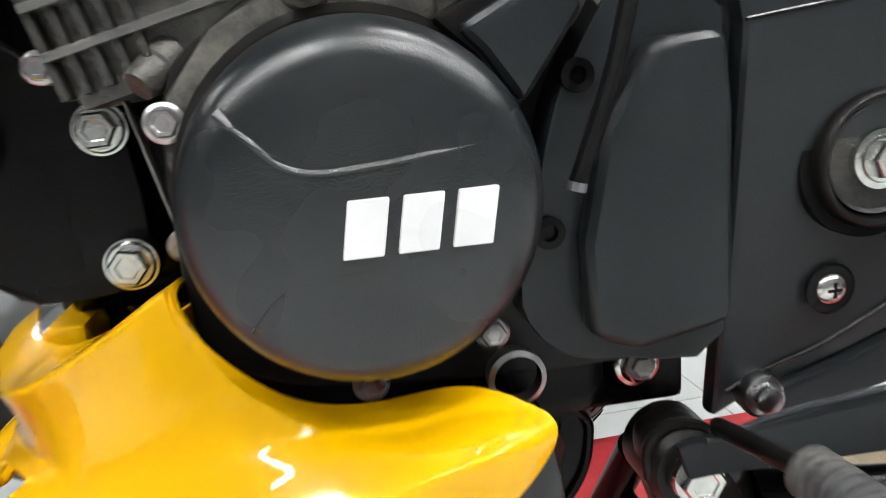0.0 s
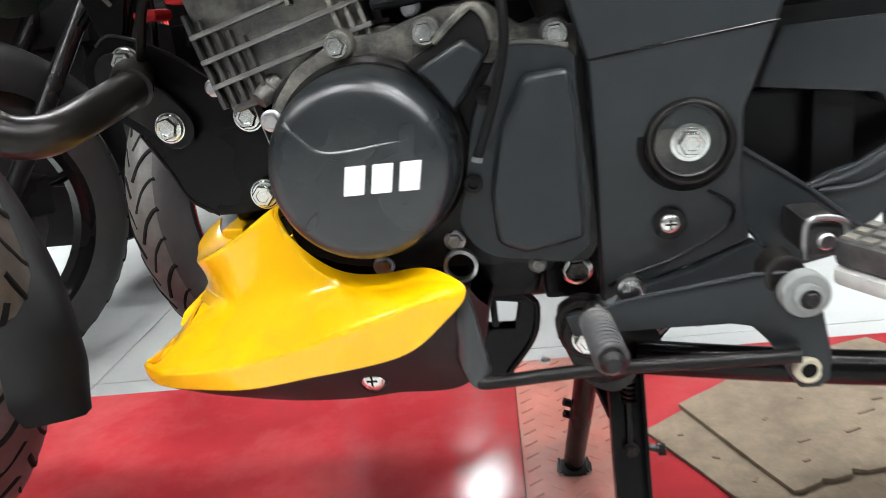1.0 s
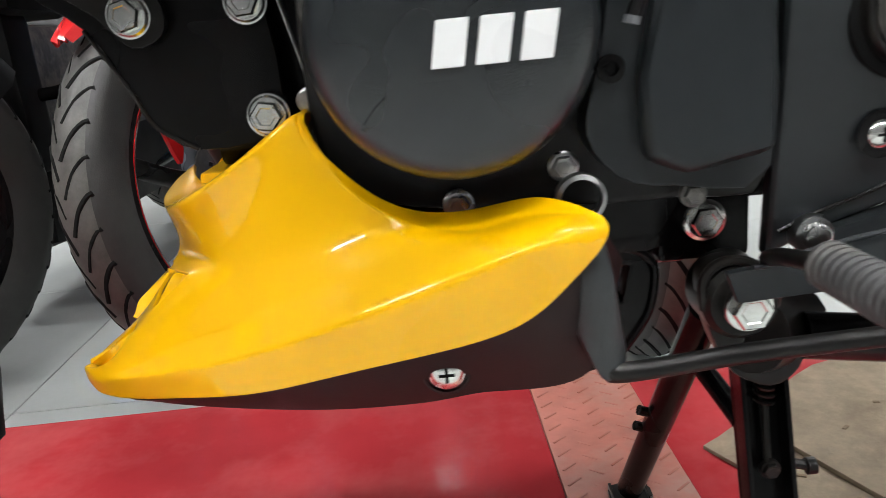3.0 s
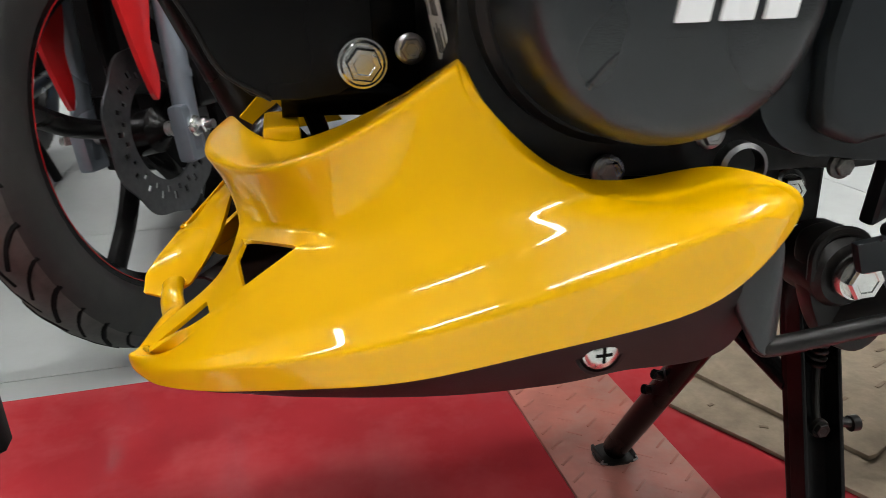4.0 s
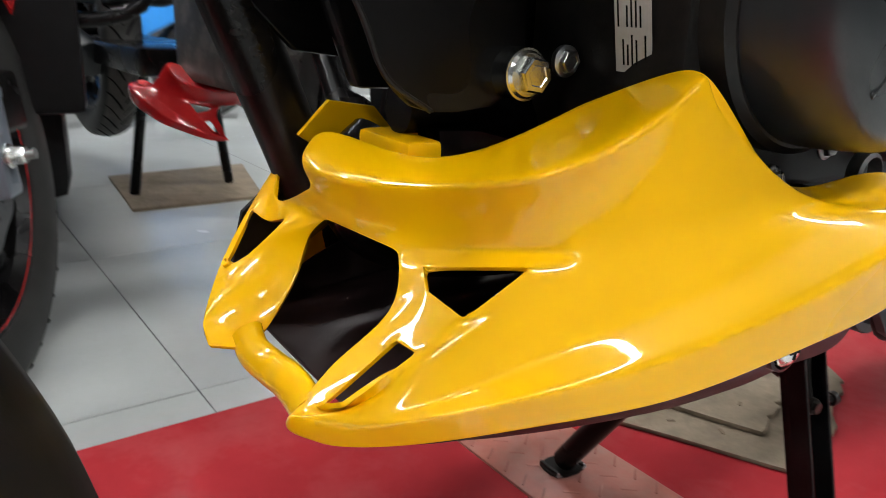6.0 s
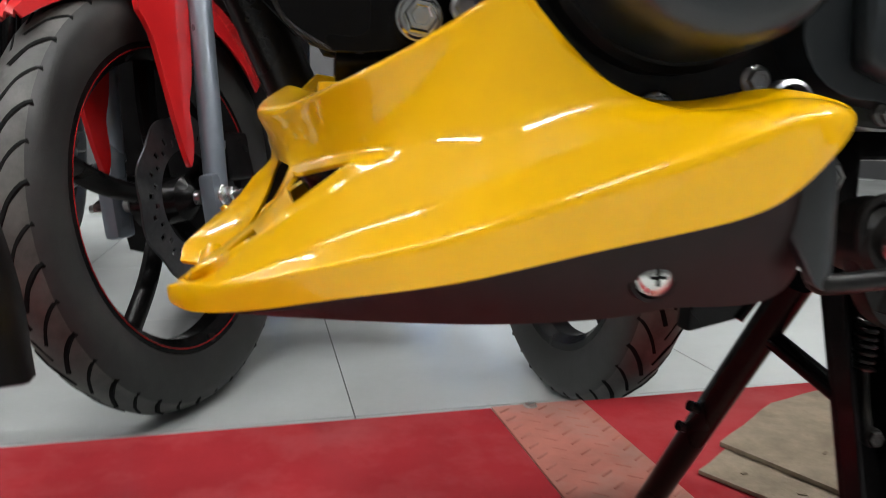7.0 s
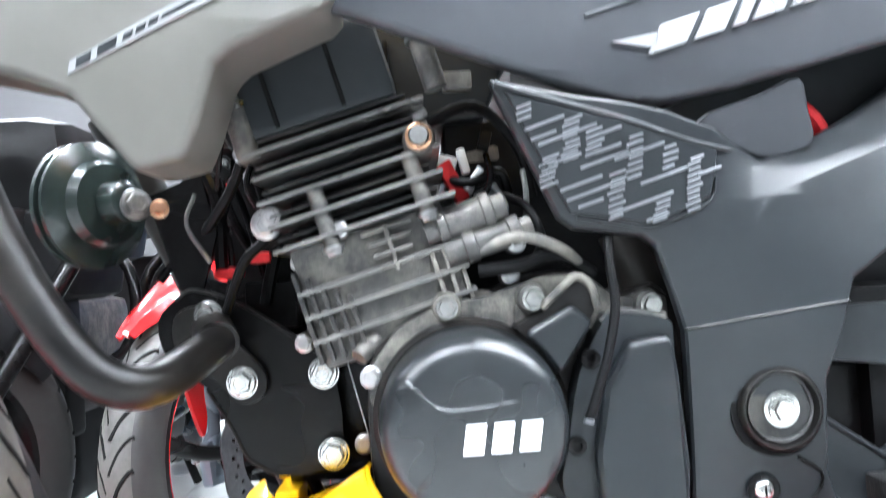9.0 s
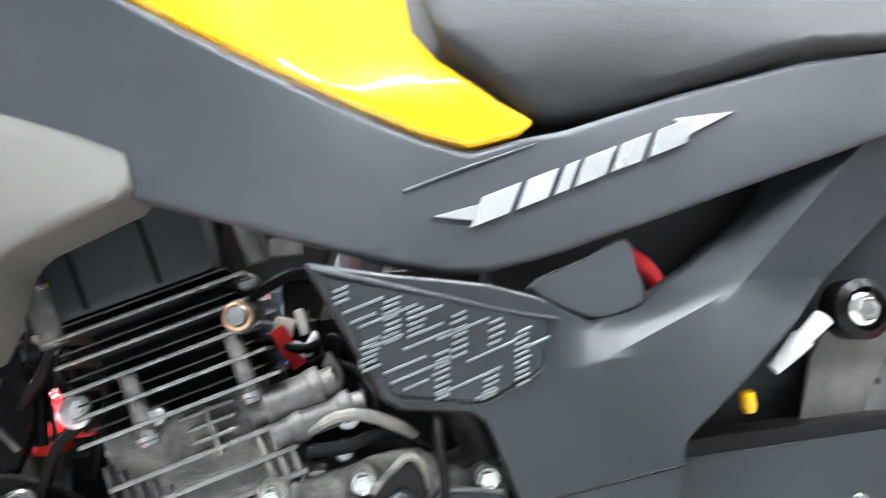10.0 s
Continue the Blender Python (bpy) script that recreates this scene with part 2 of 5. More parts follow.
def turned(centre, profile, sides=32, axis="y", bm=None):
    """A turned body: profile of (radius, distance along the axis)."""
    bm = bm or bmesh.new()
    c = Vector(centre)
    A = {"x": (Vector((1, 0, 0)), Vector((0, 1, 0)), Vector((0, 0, 1))), "y": (Vector((0, 1, 0)), Vector((1, 0, 0)), Vector((0, 0, 1))),
         "z": (Vector((0, 0, 1)), Vector((1, 0, 0)), Vector((0, 1, 0)))}[axis] if isinstance(axis, str) else None
    if A is None:
        d = Vector(axis).normalized()
        u = d.orthogonal().normalized()
        A = (d, u, d.cross(u))
    rings = []
    for r, h in profile:
        if r < 1e-6:
            rings.append([bm.verts.new(c + A[0] * h)])
        else:
            rings.append([bm.verts.new(c + A[0] * h + r * (math.cos(a) * A[1] + math.sin(a) * A[2])) for a in (2 * math.pi * j / sides for j in range(sides))])
    for P, Q in zip(rings, rings[1:]):
        for j in range(sides):
            a, b = P[j % len(P)], P[(j + 1) % len(P)]
            c2, d2 = Q[(j + 1) % len(Q)], Q[j % len(Q)]
            vs = []
            for v in (a, b, c2, d2):
                if v not in vs:
                    vs.append(v)
            if len(vs) > 2:
                bm.faces.new(vs)
    for ring, flip in ((rings[0], True), (rings[-1], False)):
        if len(ring) > 2 and profile[0] != profile[-1]:
            bm.faces.new(ring[::-1] if flip else ring)
    return bm


def block(lo, hi, width=0.002, m=None):
    bm = bmesh.new()
    bmesh.ops.create_cube(bm, size=1.0)
    for v in bm.verts:
        v.co = Vector([lo[i] + (v.co[i] + 0.5) * (hi[i] - lo[i]) for i in range(3)])
    bevel(bm, width)
    if m:
        bmesh.ops.transform(bm, matrix=m, verts=bm.verts)
    return bm


def join(*bms):
    """Several pieces as one mesh."""
    out = bms[0]
    for b in bms[1:]:
        me = bpy.data.meshes.new("scrap")
        b.to_mesh(me)
        b.free()
        out.from_mesh(me)
        bpy.data.meshes.remove(me)
    return out


def bolt_mesh(centre, r, axis=(0, -1, 0), washer=1.35, height=0.8, domed=True, spin=0.3):
    """A flanged hexagon bolt: flange, six-sided head with a chamfer and a shallow dish."""
    d = Vector(axis).normalized()
    bm = turned(centre, [(r * washer, -0.002), (r * washer, r * 0.10), (r * 1.12, r * 0.26), (r * 1.0, r * 0.27)], 28, d)
    u = d.orthogonal().normalized()
    w = d.cross(u)
    rings = []
    for k, h in ((1.0, 0.2), (1.0, height * 0.82), (0.88, height), (0.62, height), (0.55, height * 0.94)):
        rr = r * k
        rings.append([bm.verts.new(Vector(centre) + d * r * h + rr * (math.cos(a) * u + math.sin(a) * w)) for a in (spin + math.pi * j / 3 for j in range(6))])
    for P, Q in zip(rings, rings[1:]):
        for j in range(6):
            bm.faces.new((P[j], P[(j + 1) % 6], Q[(j + 1) % 6], Q[j]))
    bm.faces.new(rings[-1])
    bm.faces.new(rings[0][::-1])
    return bm


def cage(verts, faces, mat, name, parent, label="", creases=None, corners=None, thick=0.0035, levels=3):
    """A moulded shell from a coarse cage, rounded by subdivision."""
    keys = list(verts)
    base = base_of(parent)
    me = bpy.data.meshes.new(name)
    me.from_pydata([Vector(verts[k]) - base for k in keys], [], [[keys.index(k) for k in f] for f in faces])
    bm = bmesh.new()
    bm.from_mesh(me)
    bmesh.ops.recalc_face_normals(bm, faces=bm.faces)
    layer = bm.edges.layers.float.new("crease_edge")
    vlayer = bm.verts.layers.float.new("crease_vert")
    want = {}
    for weight, group in (creases or {}).items():
        for line in group:
            for a, b in zip(line, line[1:]):
                if a in verts and b in verts:
                    want[frozenset((keys.index(a), keys.index(b)))] = weight
    for e in bm.edges:
        e[layer] = want.get(frozenset((e.verts[0].index, e.verts[1].index)), 0.0)
    for v in bm.verts:
        v[vlayer] = (corners or {}).get(keys[v.index], 0.0)
    bm.to_mesh(me)
    bm.free()
    me.materials.append(mat)
    me.polygons.foreach_set("use_smooth", [True] * len(me.polygons))
    ob = new(name, me)
    ob.parent = parent
    BASES[ob] = base
    su = ob.modifiers.new("rounding", "SUBSURF")
    su.levels = su.render_levels = levels
    if thick:
        so = ob.modifiers.new("thickness", "SOLIDIFY")
        so.thickness, so.offset, so.use_even_offset = thick, -1.0, False
        be = ob.modifiers.new("soft rim", "BEVEL")
        be.width, be.segments, be.limit_method, be.angle_limit = thick * 0.3, 2, "ANGLE", radians(60)
    return tagged(ob, label)


# ---- the room ----
BORDER = 0.9556     # where the red floor ends and the white tiles begin
RED0 = 0.30         # the red band's near edge
STEP = 0.0694       # the white tiles lie one low step below the red floor
LAID = pose(0, BORDER, 0, 0, 0, 2.3) @ pose(0, -BORDER, 0)      # the floor is laid a little askew to the motorcycle
X0, X1, Y0, Y1, ZC = -4.2, 4.4, -3.2, 6.6, 3.0


def laid(name, x0, x1, y0, y1, z, thick, mat, label):
    return solo(name, block((x0, y0, z - thick), (x1, y1, z), 0.0, LAID), mat, label, "setting", (0, 0, 0), "", "structure")


floor_ob = laid("floor", X0 - 0.3, X1 + 0.3, Y0 - 0.3, BORDER, -0.006, 0.17, GROUT, "grey grout bed under the raised floor")
low_floor = laid("floor", X0 - 0.3, X1 + 0.3, BORDER, Y1 + 0.3, -STEP - 0.006, 0.1, GROUT, "grey grout bed under the lower white tiles")
laid("red_floor", X0 - 0.3, 0.160, RED0, BORDER - 0.008, 0.0, 0.006, REDFLOOR, "glossy worn red painted floor with scuffs and painted reflection haze")
laid("red_floor", 0.272, X1 + 0.3, RED0, BORDER - 0.008, 0.0, 0.006, REDFLOOR, "glossy worn red painted floor with scuffs and painted reflection haze")
# unseen walls and ceiling, added dark so that little light bounces back
for nm, lo, hi in (("wall_back", (X0, Y1, -0.15), (X1, Y1 + 0.15, ZC)), ("wall_front", (X0, Y0 - 0.15, -0.15), (X1, Y0, ZC)),
                   ("wall_left", (X0 - 0.15, Y0, -0.15), (X0, Y1, ZC)), ("wall_right", (X1, Y0, -0.15), (X1 + 0.15, Y1, ZC))):
    solo(nm, block(lo, hi, 0.0), WALLM, "unseen showroom wall, dark grey to limit bounced light", "wall", (0, 0, 0), "", "structure")
solo("ceiling", block((X0, Y0, ZC), (X1, Y1, ZC + 0.1), 0.0), WALLM, "unseen showroom ceiling, dark grey to limit bounced light", "ceiling", (0, 0, 0), "", "structure")


def ceiling_lamp(x, y, along=1.2, across=0.12):
    e = thing("ceiling_light", "lit white twin-tube batten ceiling lamp", "lamp", (x, y, ZC), "ceiling lamps")
    part("frame", block((x - along / 2 - 0.02, y - across / 2 - 0.02, ZC - 0.045), (x + along / 2 + 0.02, y + across / 2 + 0.02, ZC - 0.002), 0.004), WHITE, e)
    for off in (-0.042, 0.042):
        part("lamp_tube", block((x - along / 2, y + off - 0.013, ZC - 0.072), (x + along / 2, y + off + 0.013, ZC - 0.046), 0.008), LAMP, e, "glowing white tube")


for lx in (-2.8, -0.76, 1.3, 3.2):
    for ly in (-1.4, 0.3, 2.6, 4.8):
        if lx < 0 or ly < 1 or (lx < 2 and ly < 4):
            ceiling_lamp(lx, ly)

# ---- the yellow and grey motorcycle ----
bike = thing("motorcycle", "yellow, grey and black commuter motorcycle on its centre stand", "motorcycle", (0.226, YC, 0.0))

# belly pan
V = {}


def row(names, *points):
    V.update(zip(names.split(), points))


# lower edge
row("B0 B1 B2 B3 B4 B5 B6 B7 B8 Bi",
    (-0.1062, 0.5018, 0.2355), (-0.0748, 0.4765, 0.2398), (-0.0356, 0.4500, 0.2515), (0.0055, 0.4286, 0.2589), (0.0492, 0.4166, 0.2722), (0.0952, 0.4089, 0.2816), (0.1227, 0.4079, 0.2889), (0.1398, 0.4069, 0.3056), (0.1537, 0.4139, 0.3157), (-0.1002, 0.5139, 0.2382))
# lower ridge
row("C0 C1 C2 C3 C4 C5 C6 C7 C8 Ci",
    (-0.1130, 0.5100, 0.2362), (-0.0824, 0.4772, 0.2513), (-0.0412, 0.4497, 0.2638), (0.0028, 0.4310, 0.2756), (0.0462, 0.4143, 0.2928), (0.0897, 0.4071, 0.3074), (0.1176, 0.4051, 0.3190), (0.1426, 0.4042, 0.3259), (0.1567, 0.4162, 0.3218), (-0.1068, 0.5229, 0.2367))
# upper ridge
row("M0 M1 M2 M3 M4 M5 M6 M7 M8",
    (-0.1146, 0.5125, 0.2470), (-0.0828, 0.4789, 0.2502), (-0.0474, 0.4658, 0.2672), (-0.0054, 0.4457, 0.2857), (0.0429, 0.4286, 0.3060), (0.0887, 0.4217, 0.3242), (0.1130, 0.4148, 0.3231), (0.1389, 0.4120, 0.3296), (0.1565, 0.4181, 0.3245))
# valley
row("N0 N1 N2 N3 N4 N5 N6 N7 N8",
    (-0.1025, 0.5042, 0.2468), (-0.0783, 0.4821, 0.2585), (-0.0439, 0.4694, 0.2780), (-0.0051, 0.4524, 0.2974), (0.0372, 0.4359, 0.3145), (0.0809, 0.4280, 0.3262), (0.1074, 0.4222, 0.3222), (0.1343, 0.4194, 0.3310), (0.1551, 0.4199, 0.3264))
# vent ridge and the arch under the round cover
row("U0 U1 U2 U3 U4 U5 U6 U7 U8",
    (-0.0895, 0.4951, 0.2466), (-0.0745, 0.4859, 0.2671), (-0.0405, 0.4727, 0.2889), (-0.0045, 0.4590, 0.3091), (0.0318, 0.4432, 0.3229), (0.0726, 0.4340, 0.3280), (0.1037, 0.4278, 0.3213), (0.1269, 0.4278, 0.3296), (0.1530, 0.4213, 0.3282))
# peak and inner lip of the arch
row("T4 T5 J4 J5 j5 j6 j7",
    (0.0330, 0.4564, 0.3678), (0.0488, 0.4427, 0.3463), (0.0324, 0.4526, 0.3743), (0.0496, 0.4458, 0.3509), (0.0754, 0.4454, 0.3279), (0.1083, 0.4463, 0.3269), (0.1324, 0.4370, 0.3356))
# front wall: fold below, middle, fold above, rim
row("V0 V1 V2",
    (-0.0603, 0.5822, 0.2983), (-0.0540, 0.5265, 0.2980), (-0.0257, 0.4822, 0.3072))
row("F0 F1 F2 F3 F4",
    (-0.0670, 0.5866, 0.3119), (-0.0575, 0.5364, 0.3106), (-0.0302, 0.4823, 0.3209), (-0.0031, 0.4625, 0.3309), (0.0274, 0.4501, 0.3451))
row("H0 H1 H2 H3 H4",
    (-0.0807, 0.5774, 0.3238), (-0.0582, 0.5384, 0.3229), (-0.0383, 0.4772, 0.3335), (-0.0016, 0.4538, 0.3508), (0.0377, 0.4547, 0.3782))
row("K0 K1 K2 K3 K4 X0 Z0",
    (-0.0564, 0.5965, 0.3389), (-0.0518, 0.5660, 0.3373), (-0.0298, 0.5288, 0.3281), (0.0239, 0.5095, 0.3564), (0.0420, 0.4728, 0.3760), (-0.0540, 0.5996, 0.3128), (-0.0678, 0.5941, 0.3275))
# vents and the bar beside the front opening
row("tl tr tb ta",
    (-0.0517, 0.5107, 0.2954), (-0.0283, 0.4727, 0.3035), (-0.0527, 0.4801, 0.2850), (-0.0556, 0.5020, 0.2896))
row("st sr sb sd",
    (-0.0701, 0.4995, 0.2724), (-0.0681, 0.4882, 0.2714), (-0.0955, 0.4917, 0.2547), (-0.1001, 0.5047, 0.2486))
row("S0 S1 S2",
    (-0.1055, 0.5110, 0.2476), (-0.0865, 0.5182, 0.2613), (-0.0620, 0.5087, 0.2793))
# far side of the front opening: panel, window rail, strap and chin
row("n1 n2 n3 r0 r1 r2 r3",
    (-0.0649, 0.5953, 0.2877), (-0.0712, 0.5888, 0.2699), (-0.0889, 0.5865, 0.2472), (-0.0675, 0.6006, 0.2983), (-0.0854, 0.6177, 0.2742), (-0.0970, 0.6126, 0.2621), (-0.1147, 0.6018, 0.2505))
row("wt wb o0 o1 o2 o3 ol",
    (-0.0702, 0.6537, 0.2867), (-0.0956, 0.6260, 0.2655), (-0.0532, 0.6669, 0.3039), (-0.0717, 0.6581, 0.2849), (-0.0977, 0.6302, 0.2648), (-0.1138, 0.6020, 0.2508), (-0.1140, 0.6010, 0.2444))
row("nb nl ap s1",
    (-0.0625, 0.6336, 0.2929), (-0.0614, 0.6436, 0.2971), (-0.0514, 0.6619, 0.3076), (-0.0692, 0.6318, 0.2832))
row("cl cr",
    (-0.1151, 0.5904, 0.2431), (-0.1038, 0.5825, 0.2429))
side_faces = [[a + str(i), a + str(i + 1), b + str(i + 1), b + str(i)] for i in range(8) for a, b in (("B", "C"), ("C", "M"), ("M", "N"), ("N", "U"))]
QUADS = """
U3 U4 F4 F3, U4 U5 T5 F4, F4 T5 T4 H4, F3 F4 H4 H3, T4 T5 J5 J4, T5 U5 j5 J5, U5 U6 j6 j5, U6 U7 j7 j6, U7 U8 j7, H4 T4 J4 K4
V2 U3 F3 F2, F2 F3 H3 H2, V1 V2 F2 F1, F1 F2 H2 H1, V0 V1 F1 F0, F0 F1 H1 H0, X0 F0 H0 Z0, Z0 H0 K0
H0 H1 K1 K0, H1 H2 K2 K1, H2 H3 K3 K2, H3 H4 K4 K3
U0 U1 sr sb, U1 U2 tb sr, sr tb ta st, U2 U3 tr tb, U3 V2 tr, V2 V1 tl tr, V1 S2 ta tl, S2 S1 st ta, S1 S0 sd st, S0 U0 sb sd
B0 C0 Ci Bi, C0 M0 S0 Ci, M0 N0 U0, M0 U0 S0
F0 V0 r0 nb, nb r0 s1 nl, nl s1 wt ap, ap wt o1 o0, wt wb o2 o1, r1 r2 o2 wb, r2 r3 o3 o2
V0 n1 r1 r0, n1 n2 r2 r1, n2 n3 r3 r2, r3 n3 cr cl, o3 r3 cl ol"""
pan_faces = side_faces + [q.split() for line in QUADS.strip().splitlines() for q in line.split(",")]
lines = {0.25: ["V1 V0", "C0 Ci", "M0 S0", "C0 C1", "M0 M1", "U6 U7", "M5 M6"], 0.36: ["r0 r1 r2 r3", "r3 n3", "V0 F0", "o3 r3", "r3 cl", "U0 U1"],
         0.42: ["M1 M2 M3 M4 M5", "U3 V2 V1", "H4 H3 H2 H1 H0", "U1 U2 U3"], 0.48: ["C1 C2 C3 C4 C5 C6 C7", "T4 T5 U5 U6", "H4 T4", "V1 S2 S1 S0"],
         0.6: ["tl tr tb ta tl", "sr st sd sb sr"]}
lines = {w: [line.split() for line in ls] for w, ls in lines.items()}
corners = {k: 0.55 for k in "K3 tl tr tb ta sr st sb sd V1 nl ap wt wb o0 n3 cl cr r1 ol V0".split()}
pan = cage(V, pan_faces, YELLOW, "belly_pan", bike, "glossy yellow belly pan with triangular front vents", lines, corners, 0.0020, 4)
far = {k: (x, 2 * YC - y, z) for k, (x, y, z) in V.items() if k[0] in "BCMNU" and k[1:] in "12345678" and k[1:]}
cage(far, [f[::-1] for f in side_faces if all(k in far for k in f)], YELLOW, "far_side", pan, "", lines, corners, 0.0022, 2)
part("chin_bar", tube([(-0.098, 0.588, 0.2475), (-0.0985, 0.578, 0.2415), (-0.0955, 0.5625, 0.2388), (-0.0965, 0.543, 0.2425), (-0.0985, 0.524, 0.2440), (-0.101, 0.512, 0.2435)], 0.0082, 18, 6, 0.62), YELLOW, pan)
part("tab", block((-0.040, 0.544, 0.318), (-0.022, 0.590, 0.3385), 0.003), YELLOW, pan)
part("tab", prism([(-0.055, 0.330), (-0.038, 0.347), (-0.012, 0.343), (0.004, 0.325), (-0.04, 0.32)], 0.625, 0.629, 0.001), YELLOW, pan)

part("header_pipe", tube([(-0.020, 0.600, 0.325), (-0.034, 0.598, 0.312), (-0.025, 0.598, 0.290), (0.02, 0.600, 0.272), (0.12, 0.605, 0.262), (0.24, 0.61, 0.262)], 0.0205, 20, 6), BLACK, bike, "black exhaust header pipe")
part("far_guard", prism([(-0.080, 0.250), (-0.072, 0.283), (-0.045, 0.306), (0.10, 0.325), (0.10, 0.245)], 0.664, 0.668, 0.001), BLACKP, bike, "black plastic guard on the far side")
# black tray under the pan: two side walls joined by a floor behind the front opening
low = [(-0.080, 0.497, 0.2375), (-0.05, 0.472, 0.2405), (0.018, 0.456, 0.2390), (0.069, 0.449, 0.2408), (0.10, 0.446, 0.2450), (0.150, 0.445, 0.2510), (0.166, 0.447, 0.300)]
top = [Vector(V["B%d" % i]) + Vector((0.001 + 0.016 * (i == 0), inset, 0.004)) for i, inset in enumerate((-0.006, 0.004, 0.007, 0.012, 0.016, 0.018, 0.017))] + [Vector((0.140, 0.428, 0.312)), Vector((0.156, 0.433, 0.320))]
bm = bmesh.new()
lowc, topc = curve_pts(low, 12), curve_pts(top, 9)
cols = []
for a, b in zip(topc, lowc):
    mid = a.lerp(b, 0.5) + Vector((0, -0.003, 0))
    ring = [a, mid, b, Vector((b.x + 0.001, b.y + 0.022, b.z - 0.002))]
    ring += [Vector((p.x, 2 * YC - p.y, p.z)) for p in ring[::-1]]
    cols.append([bm.verts.new(p) for p in ring])
for A, B in zip(cols, cols[1:]):
    for j in range(7):
        bm.faces.new((A[j], A[j + 1], B[j + 1], B[j]))
bmesh.ops.recalc_face_normals(bm, faces=bm.faces)
bmesh.ops.solidify(bm, geom=bm.faces[:], thickness=-0.002)
tray = part("under_tray", bm, TRAYM, bike, "black plastic tray under the belly pan")
part("socket", turned((0.088, 0.4405, 0.2590), [(0.0115, 0.002), (0.0110, -0.0040), (0.0095, -0.0045), (0.0085, 0.004), (0, 0.004)], 24), TRAYM, tray)


def cross_screw(centre, r, parent, axis="y"):
    bm = turned(centre, [(r * 1.12, 0.002), (r * 1.12, -0.0004), (r * 1.02, -0.0008), (r * 0.96, -0.0018), (r * 0.75, -0.0031), (r * 0.4, -0.0037), (0, -0.0039)], 24, axis)
    s = part("screw", bm, ZINC, parent, "pan-head cross screw")
    x, y, z = centre
    part("slot", join(block((x - r * 0.48, y - 0.0040, z - r * 0.09), (x + r * 0.48, y - 0.002, z + r * 0.09), 0.0), block((x - r * 0.09, y - 0.0041, z - r * 0.48), (x + r * 0.09, y - 0.002, z + r * 0.48), 0.0)), INK, s)


cross_screw((0.088, 0.4362, 0.2590), 0.0072, tray)


def bolt(centre, r, parent, mat=ZINC, axis=(0, -1, 0), washer=1.35, height=0.8, spin=0.3):
    return part("bolt", bolt_mesh(centre, r, axis, washer, height, True, spin), mat, parent, "")


# engine: crankcase, round generator cover, sprocket cover
case = part("crankcase", prism(smooth_poly([(0.040, 0.350), (0.040, 0.432), (0.060, 0.457), (0.087, 0.471), (0.12, 0.474), (0.151, 0.484), (0.182, 0.484), (0.20, 0.466), (0.236, 0.466), (0.242, 0.33), (0.2, 0.318), (0.1, 0.322), (0.058, 0.332)], 3), 0.470, 0.66, 0.004), FRAME, bike, "dusty black cast crankcase")
part("case_top", prism([(0.040, 0.410), (0.040, 0.432), (0.060, 0.457), (0.087, 0.471), (0.12, 0.474), (0.151, 0.484), (0.182, 0.484), (0.20, 0.468), (0.234, 0.466), (0.234, 0.446), (0.165, 0.448), (0.10, 0.44), (0.052, 0.405)], 0.4665, 0.49, 0.004), CASEM, case, "dusty top of the crankcase, paled for the light on it")
part("sump", block((0.03, 0.49, 0.285), (0.203, 0.65, 0.335), 0.012), BLACK, case)
CX, CZ = 0.103, 0.400
part("gasket_flange", turned((CX, 0, CZ), [(0.058, 0.478), (0.061, 0.474), (0.061, 0.458), (0.058, 0.455), (0.050, 0.455)], 48), FRAME, case)
disc = part("generator_cover", turned((CX, 0, CZ), [(0.0565, 0.468), (0.0565, 0.444), (0.0555, 0.432), (0.0545, 0.424), (0.0525, 0.4175), (0.049, 0.4135), (0.043, 0.4115), (0.03, 0.4102), (0.015, 0.4098), (0, 0.4097)], 72), SATIN, bike, "round satin black generator cover", 50)
part("ridge", tube([(0.066, 0.4140, 0.432), (0.074, 0.4122, 0.424), (0.082, 0.4113, 0.4165), (0.091, 0.4108, 0.4140), (0.105, 0.4105, 0.4145), (0.120, 0.4108, 0.4160), (0.136, 0.4122, 0.4180), (0.146, 0.4140, 0.4195)], 0.0026, 10, 6, 0.42, None, 0.6), SATIN, disc)
part("ridge", tube([(0.068, 0.4130, 0.369), (0.076, 0.4117, 0.378), (0.085, 0.4112, 0.3825), (0.105, 0.4108, 0.3835), (0.135, 0.4120, 0.3865)], 0.0021, 10, 6, 0.42, None, 0.5), SATIN, disc)


def emblem_bar(x, z, w, h, slant, y, parent, mat, name="emblem", depth=0.0022, rise=0.0, sy=0.0):
    """A plain slanted bar of an emblem."""
    pts = [(x, z), (x + w, z + rise * w), (x + w + slant * h, z + rise * w + h), (x + slant * h, z + h)]
    bm = prism(pts, y - depth, y + 0.001, 0.0007, 2)
    for v in bm.verts:
        v.co.y += sy * (v.co.x - x)
    return part(name, bm, mat, parent)


for i in range(3):
    emblem_bar(0.0945 + 0.0157 * i, 0.3885, 0.0118, 0.0165, 0.18, 0.4100 + 0.0004 * i, disc, WHITE)

